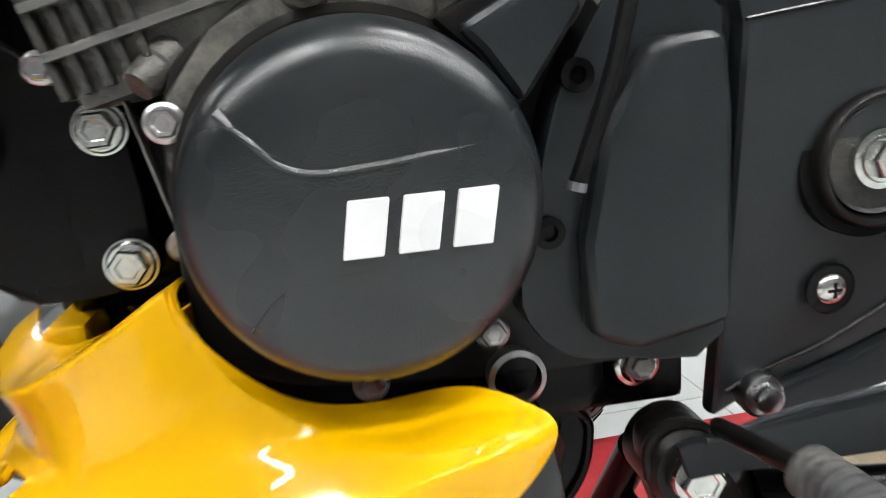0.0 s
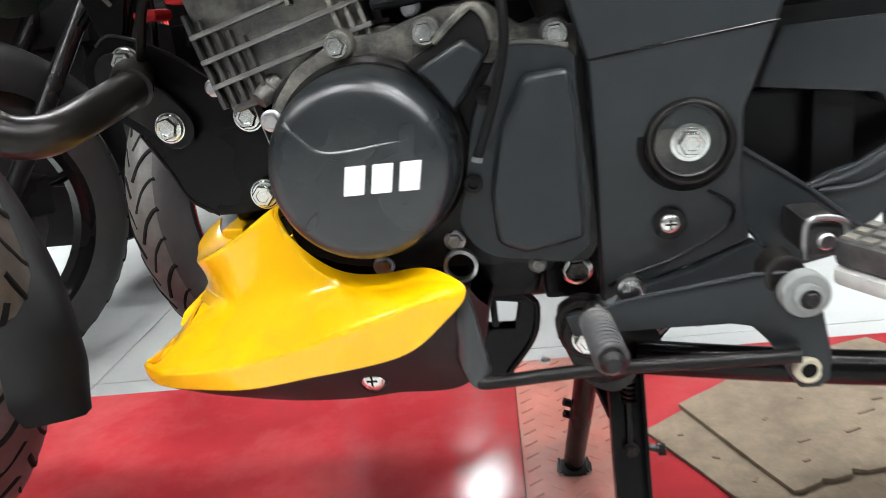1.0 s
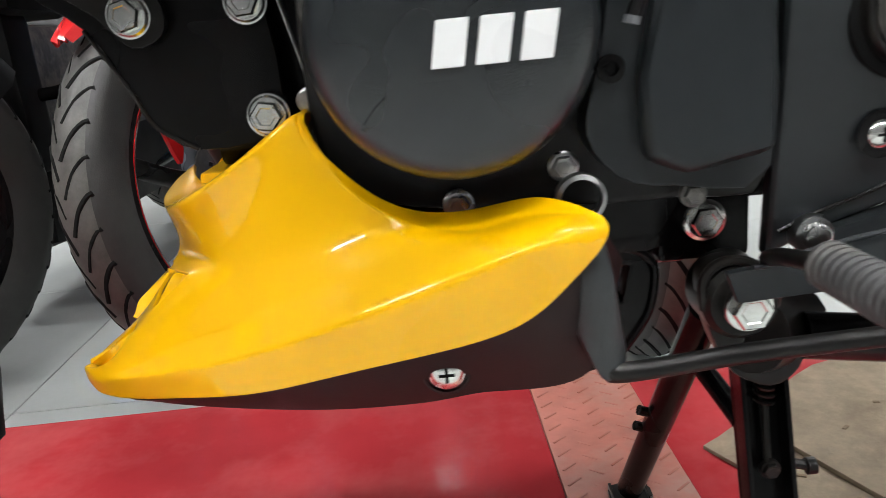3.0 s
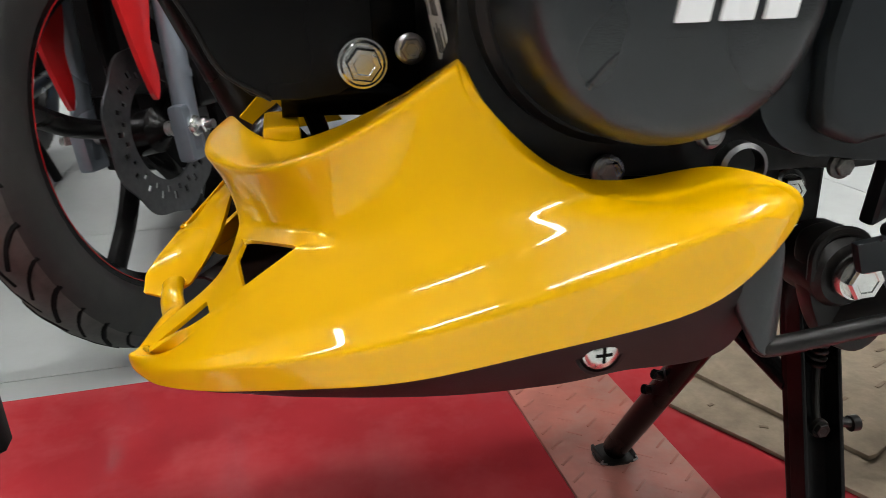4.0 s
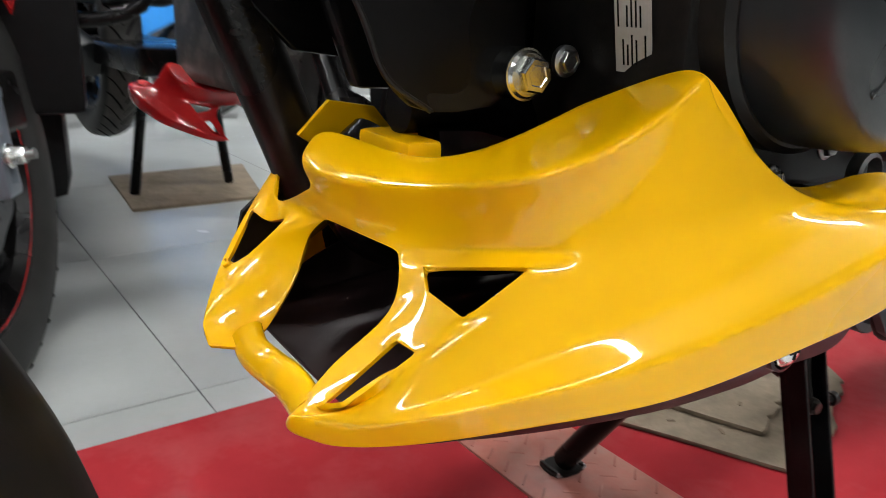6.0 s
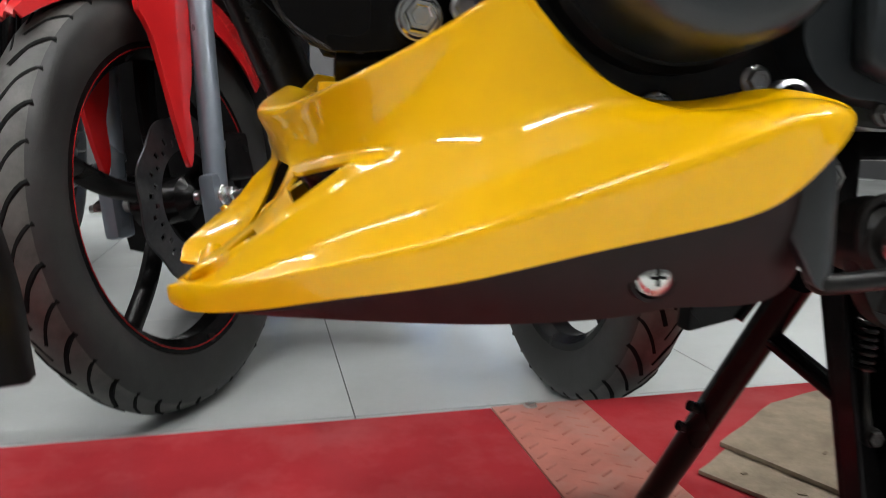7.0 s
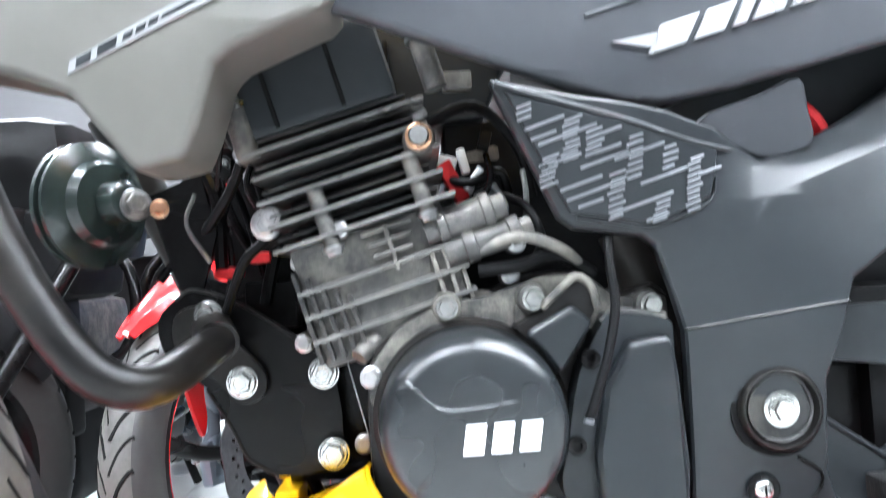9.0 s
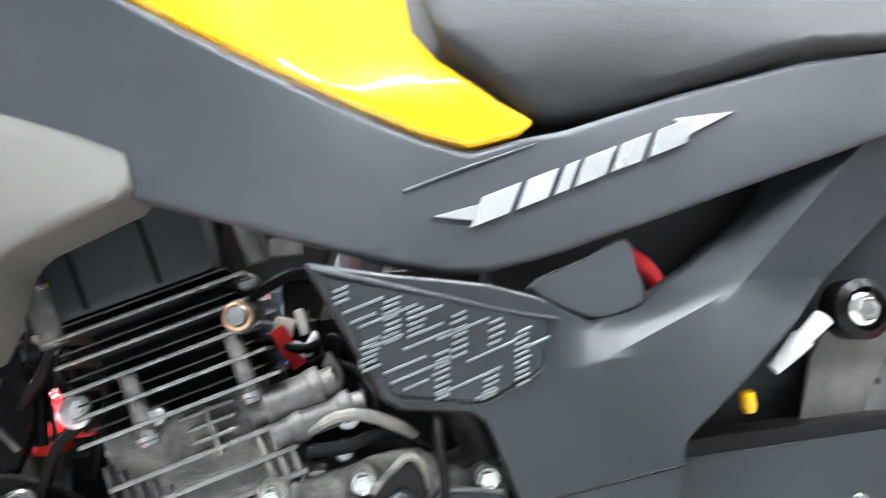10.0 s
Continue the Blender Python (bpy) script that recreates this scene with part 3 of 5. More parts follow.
shield = part("sprocket_cover", prism(smooth_poly([(0.1866, 0.4535), (0.194, 0.4585), (0.2275, 0.4525), (0.2300, 0.432), (0.2320, 0.334), (0.192, 0.329), (0.168, 0.335), (0.155, 0.354), (0.160, 0.380), (0.1700, 0.423)], 3), 0.449, 0.50, 0.004), PLASTIC, bike, "dark grey plastic sprocket cover")
part("raised_face", prism([(0.1835, 0.4150), (0.2000, 0.4425), (0.2262, 0.4435), (0.2288, 0.4180), (0.2300, 0.342), (0.194, 0.335), (0.1765, 0.343), (0.1755, 0.376)], 0.4375, 0.452, 0.0065, 3), PLASTIC, shield)
part("dusty_edge", tube([(0.186, 0.452, 0.454), (0.195, 0.4515, 0.4595), (0.212, 0.4515, 0.4575), (0.2265, 0.452, 0.4545)], 0.0022, 8, 5), CASEM, shield)
for sx, sz in ((0.1775, 0.432), (0.1655, 0.380)):
    part("screw", turned((sx, 0.449, sz), [(0.0058, 0.002), (0.0058, -0.003), (0.003, -0.0032), (0.0028, -0.001), (0, -0.001)], 16), BLACK, shield)
upper = part("upper_cover", prism([(0.1312, 0.4537), (0.1483, 0.4624), (0.1640, 0.4760), (0.1735, 0.4815), (0.1811, 0.4750), (0.1835, 0.4606), (0.1697, 0.4362), (0.1578, 0.4221), (0.1449, 0.441)], 0.451, 0.485, 0.003, 2), FRAME, case, "dusty black angular cover")
part("face", prism([(0.1375, 0.4500), (0.1679, 0.4660), (0.1805, 0.4545), (0.1584, 0.4235), (0.1455, 0.4420)], 0.4425, 0.453, 0.0055, 3), PLASTIC, upper, "smooth dark grey face")
part("dusty_edge", tube([(0.150, 0.4505, 0.4645), (0.164, 0.4505, 0.4765), (0.1735, 0.4505, 0.4825), (0.1815, 0.4505, 0.4755), (0.1845, 0.4505, 0.463)], 0.0026, 8, 5), CASEM, upper)
for bx, by, bz in ((0.0925, 0.455, 0.4684), (0.1455, 0.452, 0.4705), (0.2200, 0.458, 0.4618)):
    part("boss", turned((bx, 0, bz), [(0.0100, 0.50), (0.0095, by + 0.010), (0.0085, by + 0.003), (0.0062, by + 0.002)], 20), CASEM, case)
    part("ear", block((bx - 0.011, by + 0.010, bz - 0.020), (bx + 0.011, 0.50, bz - 0.002), 0.005), CASEM, case)
    bolt((bx, by, bz), 0.0060, case, ZINC, (0, -1, 0), 1.15, 1.1)
for bx, by, bz in ((0.042, 0.466, 0.4275), (0.0296, 0.527, 0.373), (0.045, 0.478, 0.352), (0.148, 0.47, 0.338), (0.10, 0.465, 0.326)):
    bolt((bx, by, bz), 0.0052, case, STEEL)
bolt((0.20, 0.452, 0.324), 0.0042, case, ALUD)
part("terminal", turned((0.044, 0.480, 0.449), [(0.0, -0.016), (0.0055, -0.016), (0.0065, -0.012), (0.0065, -0.006), (0.0075, -0.005), (0.0075, 0.002), (0.006, 0.003), (0.006, 0.02)], 18, (0.5, 0.5, 0.5)), ALUD, case, "small ribbed cable terminal")
part("air_box", block((0.100, 0.540, 0.445), (0.245, 0.60, 0.60), 0.006), BLACKP, bike, "black air box behind the crankcase")
hose_b = part("breather_hose", tube([(0.197, 0.455, 0.545), (0.191, 0.438, 0.4946), (0.1911, 0.432, 0.4653), (0.1846, 0.430, 0.4374), (0.177, 0.4295, 0.416), (0.1697, 0.4295, 0.3977)], 0.0030, 10, 6), BLACKP, case, "thin black rubber hose")
part("hose_end", tube([(0.1705, 0.4295, 0.3998), (0.1697, 0.4295, 0.3970)], 0.0033, 10, 0), TEXT, hose_b)

# cylinder, leaning forward
LEAN = math.radians(15)
E1, E2 = Vector((math.cos(LEAN), 0, math.sin(LEAN))), Vector((-math.sin(LEAN), 0, math.cos(LEAN)))
CO = Vector((0.035, YC, 0.50))
CM = Matrix(((E1.x, 0, E2.x, CO.x), (0, 1, 0, CO.y), (E1.z, 0, E2.z, CO.z), (0, 0, 0, 1)))


def cyl(a, b, w=0.002):
    """A block in the cylinder's own leaning frame."""
    return block(a, b, w, CM)


cylinder = part("cylinder", cyl((-0.038, -0.078, -0.06), (0.066, 0.08, 0.022), 0.004), ALUD, bike, "dark cast aluminium finned cylinder")
part("head", cyl((-0.030, -0.060, 0.02), (0.060, 0.07, 0.118), 0.004), BLACKP, cylinder)
for k in range(5):
    h = 0.020 + 0.0158 * k
    part("fin", cyl((-0.044 + 0.002 * (k % 2), -0.098, h), (0.076 - 0.003 * (k % 2), 0.09, h + 0.0026), 0.0010), FIN, cylinder)
    part("fin", cyl((-0.040, -0.090, h + 0.0075), (0.066, 0.08, h + 0.0090), 0.0006), DARKCAST, cylinder)
for k in range(3):
    part("fin", cyl((-0.040, -0.086, -0.010 - 0.016 * k), (0.070, 0.08, -0.0068 - 0.016 * k), 0.001), FIN, cylinder)
for k in range(4):
    part("fin", cyl((0.010 + 0.002 * k, -0.087, 0.014 - 0.008 * k), (0.044 - 0.002 * k, -0.07, 0.0165 - 0.008 * k), 0.001), ALU, cylinder)
part("fin", cyl((0.025, -0.087, -0.013), (0.028, -0.07, 0.018), 0.001), ALUD, cylinder)
for k in range(5):
    part("fin", cyl((-0.0405 + 0.0075 * k, -0.084, -0.055), (-0.0375 + 0.0075 * k, -0.074, 0.006 - 0.006 * k), 0.001), DARKCAST, cylinder)
for k in range(3):
    part("fin", cyl((0.048 + 0.008 * k, -0.084, -0.05), (0.051 + 0.008 * k, -0.074, -0.010 + 0.003 * k), 0.001), ALU, cylinder)
rocker = part("rocker_cover", cyl((-0.052, -0.092, 0.092), (0.062, 0.075, 0.150), 0.008), PLASTIC, cylinder, "black plastic cover over the cylinder head")
for u in (-0.018, 0.026):
    part("groove", cyl((u, -0.0935, 0.096), (u + 0.003, -0.088, 0.147), 0.0008), INK, rocker)
for u, w, r, hh in ((-0.008, 0.012, 0.0055, 0.040), (0.0555, 0.014, 0.0055, 0.040), (0.086, 0.088, 0.0075, 0.035), (-0.040, 0.082, 0.0075, 0.035)):
    p = CM @ Vector((u, -0.090, w))
    part("stud", turned(p, [(r, -0.0), (r, hh), (r * 0.7, hh + 0.002)], 16, E2), ALUD, cylinder)
    bolt(p if w < 0.05 else p + E2 * hh, r * 0.95, cylinder, STEEL, -E2 if w < 0.05 else E2)
washer = part("plug_washer", turned((0.082, 0.452, 0.575), [(0.0085, 0.006), (0.0085, -0.003), (0.0066, -0.004)], 24), COPPER, cylinder, "copper washer")
part("plug_bolt", turned((0.082, 0.452, 0.575), [(0.0066, 0.0), (0.0066, -0.006), (0.0055, -0.008), (0, -0.0082)], 20), ZINC, washer)
part("plug_boss", turned((0.082, 0.452, 0.575), [(0.0105, 0.05), (0.0105, 0.006), (0.009, 0.003)], 24), ALUD, cylinder)
bolt((-0.020, 0.478, 0.529), 0.0075, cylinder, STEEL)
part("starter", turned(CM @ Vector((0.070, -0.080, 0.004)), [(0.004, -0.020), (0.009, -0.020), (0.0095, -0.012), (0.0125, -0.011), (0.0125, -0.006), (0.0112, -0.005), (0.0112, 0.018), (0.0125, 0.019), (0.0125, 0.025), (0.009, 0.026), (0.009, 0.034)], 20, E1), ALUD, case, "small cast cylinder on the crankcase")
part("starter", turned(CM @ Vector((0.078, -0.084, -0.014)), [(0.004, -0.02), (0.0085, -0.02), (0.0085, -0.008), (0.0105, -0.007), (0.0105, 0.000), (0.009, 0.001), (0.009, 0.022), (0.0105, 0.023), (0.0105, 0.03), (0.007, 0.031), (0.007, 0.038)], 20, E1), ALUD, case)

# castings, bolts and pipes on the engine
for p in ((0.027, 0.468, 0.522), (-0.015, 0.47, 0.533), (0.136, 0.480, 0.485), (0.14, 0.47, 0.506), (0.083, 0.5, 0.598), (-0.039, 0.505, 0.58), (-0.004, 0.5, 0.449), (-0.002, 0.49, 0.503)):
    part("boss", turned(p, [(0.0066, 0.02), (0.0066, 0.002), (0.0055, -0.001)], 14), ALU, case)
    bolt((p[0], p[1] - 0.001, p[2]), 0.0046, case, STEEL)
for p, w, h in (((0.056, 0.478, 0.443), 0.012, 0.030), ((0.079, 0.475, 0.453), 0.016, 0.020), ((0.117, 0.478, 0.465), 0.014, 0.024), ((0.154, 0.480, 0.456), 0.018, 0.018), ((0.197, 0.478, 0.441), 0.016, 0.020), ((0.005, 0.500, 0.468), 0.014, 0.030), ((0.026, 0.490, 0.482), 0.010, 0.020)):
    part("cast_rib", block((p[0] - w / 2, p[1], p[2] - h / 2), (p[0] + w / 2, p[1] + 0.03, p[2] + h / 2), 0.004), DARKCAST if p[0] < 0.05 else ALU, case)
for pts, r in ((((-0.028, 0.5, 0.547), (-0.023, 0.495, 0.523), (-0.041, 0.5, 0.506), (-0.06, 0.52, 0.472)), 0.0035),
               (((-0.059, 0.54, 0.624), (-0.042, 0.52, 0.588), (-0.055, 0.53, 0.558), (-0.082, 0.55, 0.529)), 0.004),
               (((-0.037, 0.53, 0.617), (-0.032, 0.51, 0.57), (-0.023, 0.5, 0.539)), 0.003),
               (((0.133, 0.5, 0.541), (0.15, 0.49, 0.531), (0.159, 0.485, 0.508), (0.149, 0.48, 0.49)), 0.003),
               (((0.089, 0.52, 0.558), (0.116, 0.51, 0.551), (0.135, 0.5, 0.556), (0.142, 0.51, 0.541)), 0.0035),
               (((0.115, 0.47, 0.49), (0.139, 0.465, 0.491), (0.166, 0.47, 0.496), (0.19, 0.48, 0.483)), 0.0045),
               (((-0.008, 0.51, 0.572), (0.001, 0.5, 0.555), (-0.005, 0.5, 0.529), (-0.027, 0.51, 0.516)), 0.003)):
    part("pipe", tube(pts, r, 10, 6), BLACKP, case)
part("red_tag", block((-0.0055, -0.002, -0.015), (0.0055, 0.002, 0.015), 0.001, pose(0.104, 0.515, 0.553, 0, -28, 20)), REDTAG, bike, "red tag")
part("clip", tube([(0.113, 0.512, 0.546), (0.124, 0.512, 0.561)], 0.0028, 10, 0), WHITE, bike, "white cable clip")

# engine mount plate with its bolts, crash guard
plate = part("mount_plate", prism(smooth_poly([(-0.114, 0.468), (-0.100, 0.484), (-0.085, 0.490), (-0.048, 0.474), (0.0, 0.438), (0.012, 0.414), (0.010, 0.360), (-0.034, 0.352), (-0.0547, 0.3663), (-0.0652, 0.3887), (-0.0816, 0.4178), (-0.108, 0.440)], 3), 0.537, 0.541, 0.001), BLACK, bike, "black steel engine mount plate")
part("edge", tube([(-0.100, 0.5365, 0.4835), (-0.085, 0.5365, 0.4895), (-0.048, 0.5365, 0.4735), (0.0, 0.5365, 0.4375)], 0.0012, 8, 5), FRAME, plate)
part("edge", tube([(-0.0816, 0.5365, 0.4178), (-0.0652, 0.5365, 0.3887), (-0.0547, 0.5365, 0.3663), (-0.034, 0.5365, 0.3525)], 0.0012, 8, 5), FRAME, plate)
for bx, by, bz, sp in ((0.0028, 0.535, 0.424, 0.3), (0.0075, 0.527, 0.3676, 0.1), (-0.0537, 0.527, 0.4222, 0.5), (-0.0759, 0.529, 0.4704, 0.2)):
    part("washer", turned((bx, 0, bz), [(0.0112, 0.538), (0.0112, by - 0.0005), (0.007, by - 0.001)], 28), ZINC, plate)
    bolt((bx, by, bz), 0.0082, plate, ZINC, (0, -1, 0), 1.25, 1.0, sp)
guard = part("crash_guard", tube([(-0.062, 0.50, 0.454), (-0.067, 0.46, 0.446), (-0.079, 0.418, 0.438), (-0.100, 0.403, 0.447), (-0.126, 0.400, 0.482), (-0.153, 0.400, 0.538), (-0.175, 0.405, 0.60), (-0.195, 0.43, 0.66)], 0.0125, 20, 6), FRAME, bike, "black tubular crash guard")
part("guard_bracket", prism(smooth_poly([(-0.100, 0.470), (-0.084, 0.478), (-0.070, 0.464), (-0.050, 0.444), (-0.037, 0.426), (-0.040, 0.411), (-0.056, 0.407), (-0.072, 0.424), (-0.098, 0.445)], 3), 0.528, 0.533, 0.001), FRAME, guard)
part("guard_stub", tube([(-0.074, 0.532, 0.461), (-0.061, 0.497, 0.4535)], 0.0145, 18, 0), FRAME, guard)
part("down_tube", tube([(-0.030, 0.662, 0.285), (-0.045, 0.660, 0.322), (-0.075, 0.656, 0.392), (-0.125, 0.650, 0.51), (-0.18, 0.63, 0.64)], 0.0165, 20, 5), FRAME, bike, "black frame down tube")
part("front_cover", prism([(-0.035, 0.355), (0.03, 0.352), (0.036, 0.45), (-0.03, 0.47), (-0.06, 0.42)], 0.60, 0.612, 0.004), BLACK, bike, "black glossy inner panel")
part("engine_front", block((0.0, 0.560, 0.345), (0.052, 0.605, 0.462), 0.004), BLACK, bike, "black front wall of the engine")
part("engine_pipe", tube([(-0.03, 0.57, 0.350), (0.02, 0.57, 0.348), (0.08, 0.57, 0.335)], 0.012, 16, 4), BLACK, bike)
part("hose", tube([(-0.028, 0.56, 0.45), (-0.024, 0.56, 0.40), (-0.018, 0.565, 0.352), (-0.012, 0.57, 0.330)], 0.005, 10, 5), BLACK, bike)
LM = pose(0.0325, 0.4950, 0.4000, 12.5, 0, -84)
sticker = part("warning_label", block((-0.009, -0.0002, -0.030), (0.009, 0.0002, 0.036), 0.0, LM), LABEL, case, "white paper label with small print")
for k in range(7):
    for q in range(4):
        if (3 * k + 2 * q) % 5:
            part("print", block((-0.0075 + 0.0022 * k, -0.0004, -0.027 + 0.0155 * q), (-0.0067 + 0.0022 * k, -0.0001, -0.0145 + 0.0155 * q - 0.002 * (k % 3)), 0.0, LM), INK, sticker)

# frame side cover
def fy(x, z):
    k = min(1.0, max(0.0, (z - 0.44) / 0.12))
    wing = 0.9 * max(0.0, z - max(0.5176 + 0.322 * (x - 0.2752), 0.583 + 0.783 * (x - 0.44))) * min(1.0, max(0.0, (x - 0.272) / 0.04))
    return 0.455 - 0.18 * (z - 0.39) + 0.28 * max(0.0, x - 0.20) * k + wing


cover_outline = [(0.124, 0.600), (0.128, 0.589), (0.161, 0.518), (0.170, 0.511), (0.211, 0.504), (0.220, 0.497), (0.229, 0.470), (0.236, 0.445), (0.239, 0.376), (0.241, 0.284), (0.258, 0.294), (0.300, 0.309), (0.334, 0.324),
                 (0.327, 0.350), (0.325, 0.409), (0.341, 0.456), (0.347, 0.470), (0.40, 0.502), (0.437, 0.524), (0.522, 0.580), (0.62, 0.645), (0.62, 0.720), (0.50, 0.668), (0.474, 0.652), (0.462, 0.640), (0.447, 0.622), (0.42, 0.602), (0.385, 0.582), (0.362, 0.571), (0.33, 0.556),
                 (0.30, 0.549), (0.26, 0.568), (0.229, 0.578), (0.174, 0.588)]
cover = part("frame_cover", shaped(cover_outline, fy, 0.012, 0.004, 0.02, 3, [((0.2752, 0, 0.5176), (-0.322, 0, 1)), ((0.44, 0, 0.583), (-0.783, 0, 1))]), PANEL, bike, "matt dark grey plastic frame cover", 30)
grille_poly = [(0.133, 0.591), (0.168, 0.5205), (0.214, 0.5115), (0.2325, 0.516), (0.2555, 0.526), (0.2595, 0.537), (0.262, 0.553), (0.205, 0.570)]
part("grille_recess", shaped(grille_poly, lambda x, z: fy(x, z) - 0.0022, 0.003, 0.001, 0.02), PANEL, cover)
random.seed(4)
part("rim", tube([(x, fy(x, z) - 0.0012, z) for x, z in ((0.127, 0.5965), (0.1535, 0.5876), (0.2036, 0.5717), (0.240, 0.5605), (0.272, 0.5530))], 0.0022, 8, 4, 1.0, None, 0.6), PANEL, cover)
part("rim", tube([(x, fy(x, z) - 0.0006, z) for x, z in ((0.172, 0.5176), (0.198, 0.5123), (0.215, 0.5091), (0.2334, 0.5136), (0.2569, 0.5236), (0.2605, 0.5368))], 0.0011, 6, 4), PANEL, cover)


def rib(x, z, w, rise):
    ends = [(x, z), (x + w * 0.5, z + rise * 0.5), (x + w, z + rise)]
    part("rib", tube([(p, fy(p, q) - 0.0024, q) for p, q in ends], 0.00095, 6, 0), TEXT, cover)


# stacks of short ribs: middle, top, bottom, count
for x, z0, z1, n in ((0.144, 0.5824, 0.5756, 3), (0.171, 0.5737, 0.5511, 8), (0.157, 0.5525, 0.5368, 6), (0.184, 0.5664, 0.5532, 5), (0.209, 0.5619, 0.5387, 7), (0.197, 0.5411, 0.516, 8), (0.230, 0.5556, 0.5435, 4), (0.224, 0.5265, 0.5128, 5), (0.247, 0.5485, 0.5179, 10)):
    for k in range(n):
        w = 0.0092 + random.uniform(-0.0012, 0.0016)
        rib(x - w / 2 - 0.0003 * k + random.uniform(-0.001, 0.001), z0 + (z1 - z0) * k / (n - 1) - w * 0.1, w, w * 0.30)
# long ribs: start, length
for x, z, w in ((0.1429, 0.5692, 0.0236), (0.1464, 0.5634, 0.0151), (0.1508, 0.5604, 0.0344), (0.1749, 0.5456, 0.0286), (0.1825, 0.5632, 0.017), (0.1625, 0.5334, 0.025), (0.1661, 0.5275, 0.0342), (0.1728, 0.523, 0.015),
                (0.1913, 0.5176, 0.040), (0.2106, 0.5345, 0.0315), (0.1948, 0.5492, 0.0319), (0.2137, 0.5126, 0.0145), (0.2473, 0.5385, 0.0164), (0.1838, 0.5538, 0.0153), (0.156, 0.5487, 0.0196)):
    rib(x, z, w, w * 0.29)
part("seam", tube([(x, fy(x, z) - 0.0002, z) for x, z in ((0.236, 0.4455), (0.27, 0.4495), (0.30, 0.4525), (0.341, 0.4565))], 0.0008, 6, 0), BLACK, cover)
part("groove", tube([(x, fy(x, z) - 0.0004, z) for x, z in ((0.245, 0.298), (0.262, 0.306), (0.285, 0.314), (0.300, 0.322), (0.318, 0.334), (0.322, 0.346), (0.318, 0.352), (0.306, 0.360))], 0.0011, 6, 4), BLACK, cover)
part("frame_tube", tube([(0.215, 0.50, 0.51), (0.233, 0.49, 0.45), (0.240, 0.49, 0.38), (0.243, 0.50, 0.335)], 0.016, 16, 5), FRAME, bike, "black frame tube behind the cover")
pivot = part("pivot_ring", turned((0.2935, 0, 0.3926), [(0.0262, 0.456), (0.0262, 0.4500), (0.0248, 0.4480), (0.0240, 0.4475), (0.0228, 0.4480), (0.0216, 0.4520), (0.0185, 0.4545), (0.0165, 0.4555), (0.0155, 0.4535), (0.0125, 0.4535), (0, 0.453)], 48), FRAME, bike, "black rubber-lined swing arm pivot ring")
part("liner", turned((0.2935, 0, 0.3926), [(0.0208, 0.4530), (0.0206, 0.4508), (0.0192, 0.4518), (0.0190, 0.4545)], 40), DARKCAST, pivot, "dusty metal liner")
# offset black ring draws the pivot ring's shadow on the cover
part("painted_shadow", turned((0.2925, 0, 0.3915), [(0.0290, 0.4580), (0.0290, 0.4536), (0.0255, 0.4536)], 40), INK, pivot)
part("washer", turned((0.2935, 0, 0.3926), [(0.0112, 0.454), (0.0112, 0.4495), (0.008, 0.449)], 28), ZINC, pivot)
bolt((0.2935, 0.450, 0.3926), 0.0074, pivot, ZINC, (0, -1, 0), 1.22, 0.9, 0.2)
part("screw_recess", turned((0.2833, 0, 0.3407), [(0.0095, 0.463), (0.0105, 0.4605), (0.0085, 0.460)], 24), BLACK, cover)
cross_screw((0.2833, 0.4615, 0.3407), 0.0065, cover)

# tank side fairing, emblem, yellow tank panel, beige shroud, seat
def ty(x, z):
    return 0.433 + 0.175 * (x - 0.2) + 0.32 * max(0.0, 0.045 - x) + 0.10 * max(0.0, z - 0.66) + 0.25 * max(0.0, 0.605 - z) - 0.45 * max(0.0, z - 0.655) * min(1.0, max(0.0, (0.16 - x) / 0.12))


fairing_outline = [(-0.22, 0.66), (0.0, 0.652), (0.039, 0.641), (0.093, 0.622), (0.174, 0.594), (0.205, 0.586), (0.232, 0.585), (0.283, 0.594), (0.37, 0.615), (0.47, 0.640), (0.60, 0.672), (0.62, 0.737),
                   (0.582, 0.729), (0.486, 0.718), (0.38, 0.695), (0.294, 0.672), (0.262, 0.667), (0.228, 0.659), (0.20, 0.668), (0.10, 0.715), (0.039, 0.743), (-0.06, 0.790), (-0.22, 0.84)]
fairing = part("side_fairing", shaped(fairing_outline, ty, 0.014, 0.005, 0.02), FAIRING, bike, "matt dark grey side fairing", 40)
part("crease", tube([(0.185, ty(0.185, 0.640) - 0.0002, 0.637), (0.22, ty(0.22, 0.65) - 0.001, 0.648), (0.27, ty(0.27, 0.66) - 0.001, 0.662)], 0.0016, 8, 4, 0.5, None, 0.5), FAIRING, fairing)
emblem_bars = [(0.222, 0.026), (0.253, 0.021), (0.279, 0.010), (0.293, 0.022), (0.320, 0.022), (0.348, 0.030)]
for (x, w) in emblem_bars:
    z = 0.612 + 0.30 * (x - 0.222)
    emblem_bar(x, z, w, 0.0185, 0.55, ty(x, z) - 0.001, fairing, SILVER, "emblem", 0.003, 0.30, 0.175)
part("emblem", shaped([(0.200, 0.6205), (0.236, 0.6275), (0.232, 0.6155)], lambda x, z: ty(x, z) - 0.003, 0.0035, 0.0006, 0.05), SILVER, fairing)
part("emblem", shaped([(0.372, 0.676), (0.420, 0.680), (0.380, 0.664)], lambda x, z: ty(x, z) - 0.003, 0.0035, 0.0006, 0.05), SILVER, fairing)
part("corner_panel", shaped(smooth_poly([(0.258, 0.574), (0.30, 0.590), (0.328, 0.600), (0.336, 0.580), (0.341, 0.560), (0.325, 0.552), (0.300, 0.551)], 3), lambda x, z: ty(x, z) + 0.006, 0.012, 0.003, 0.02), FAIRING, fairing)
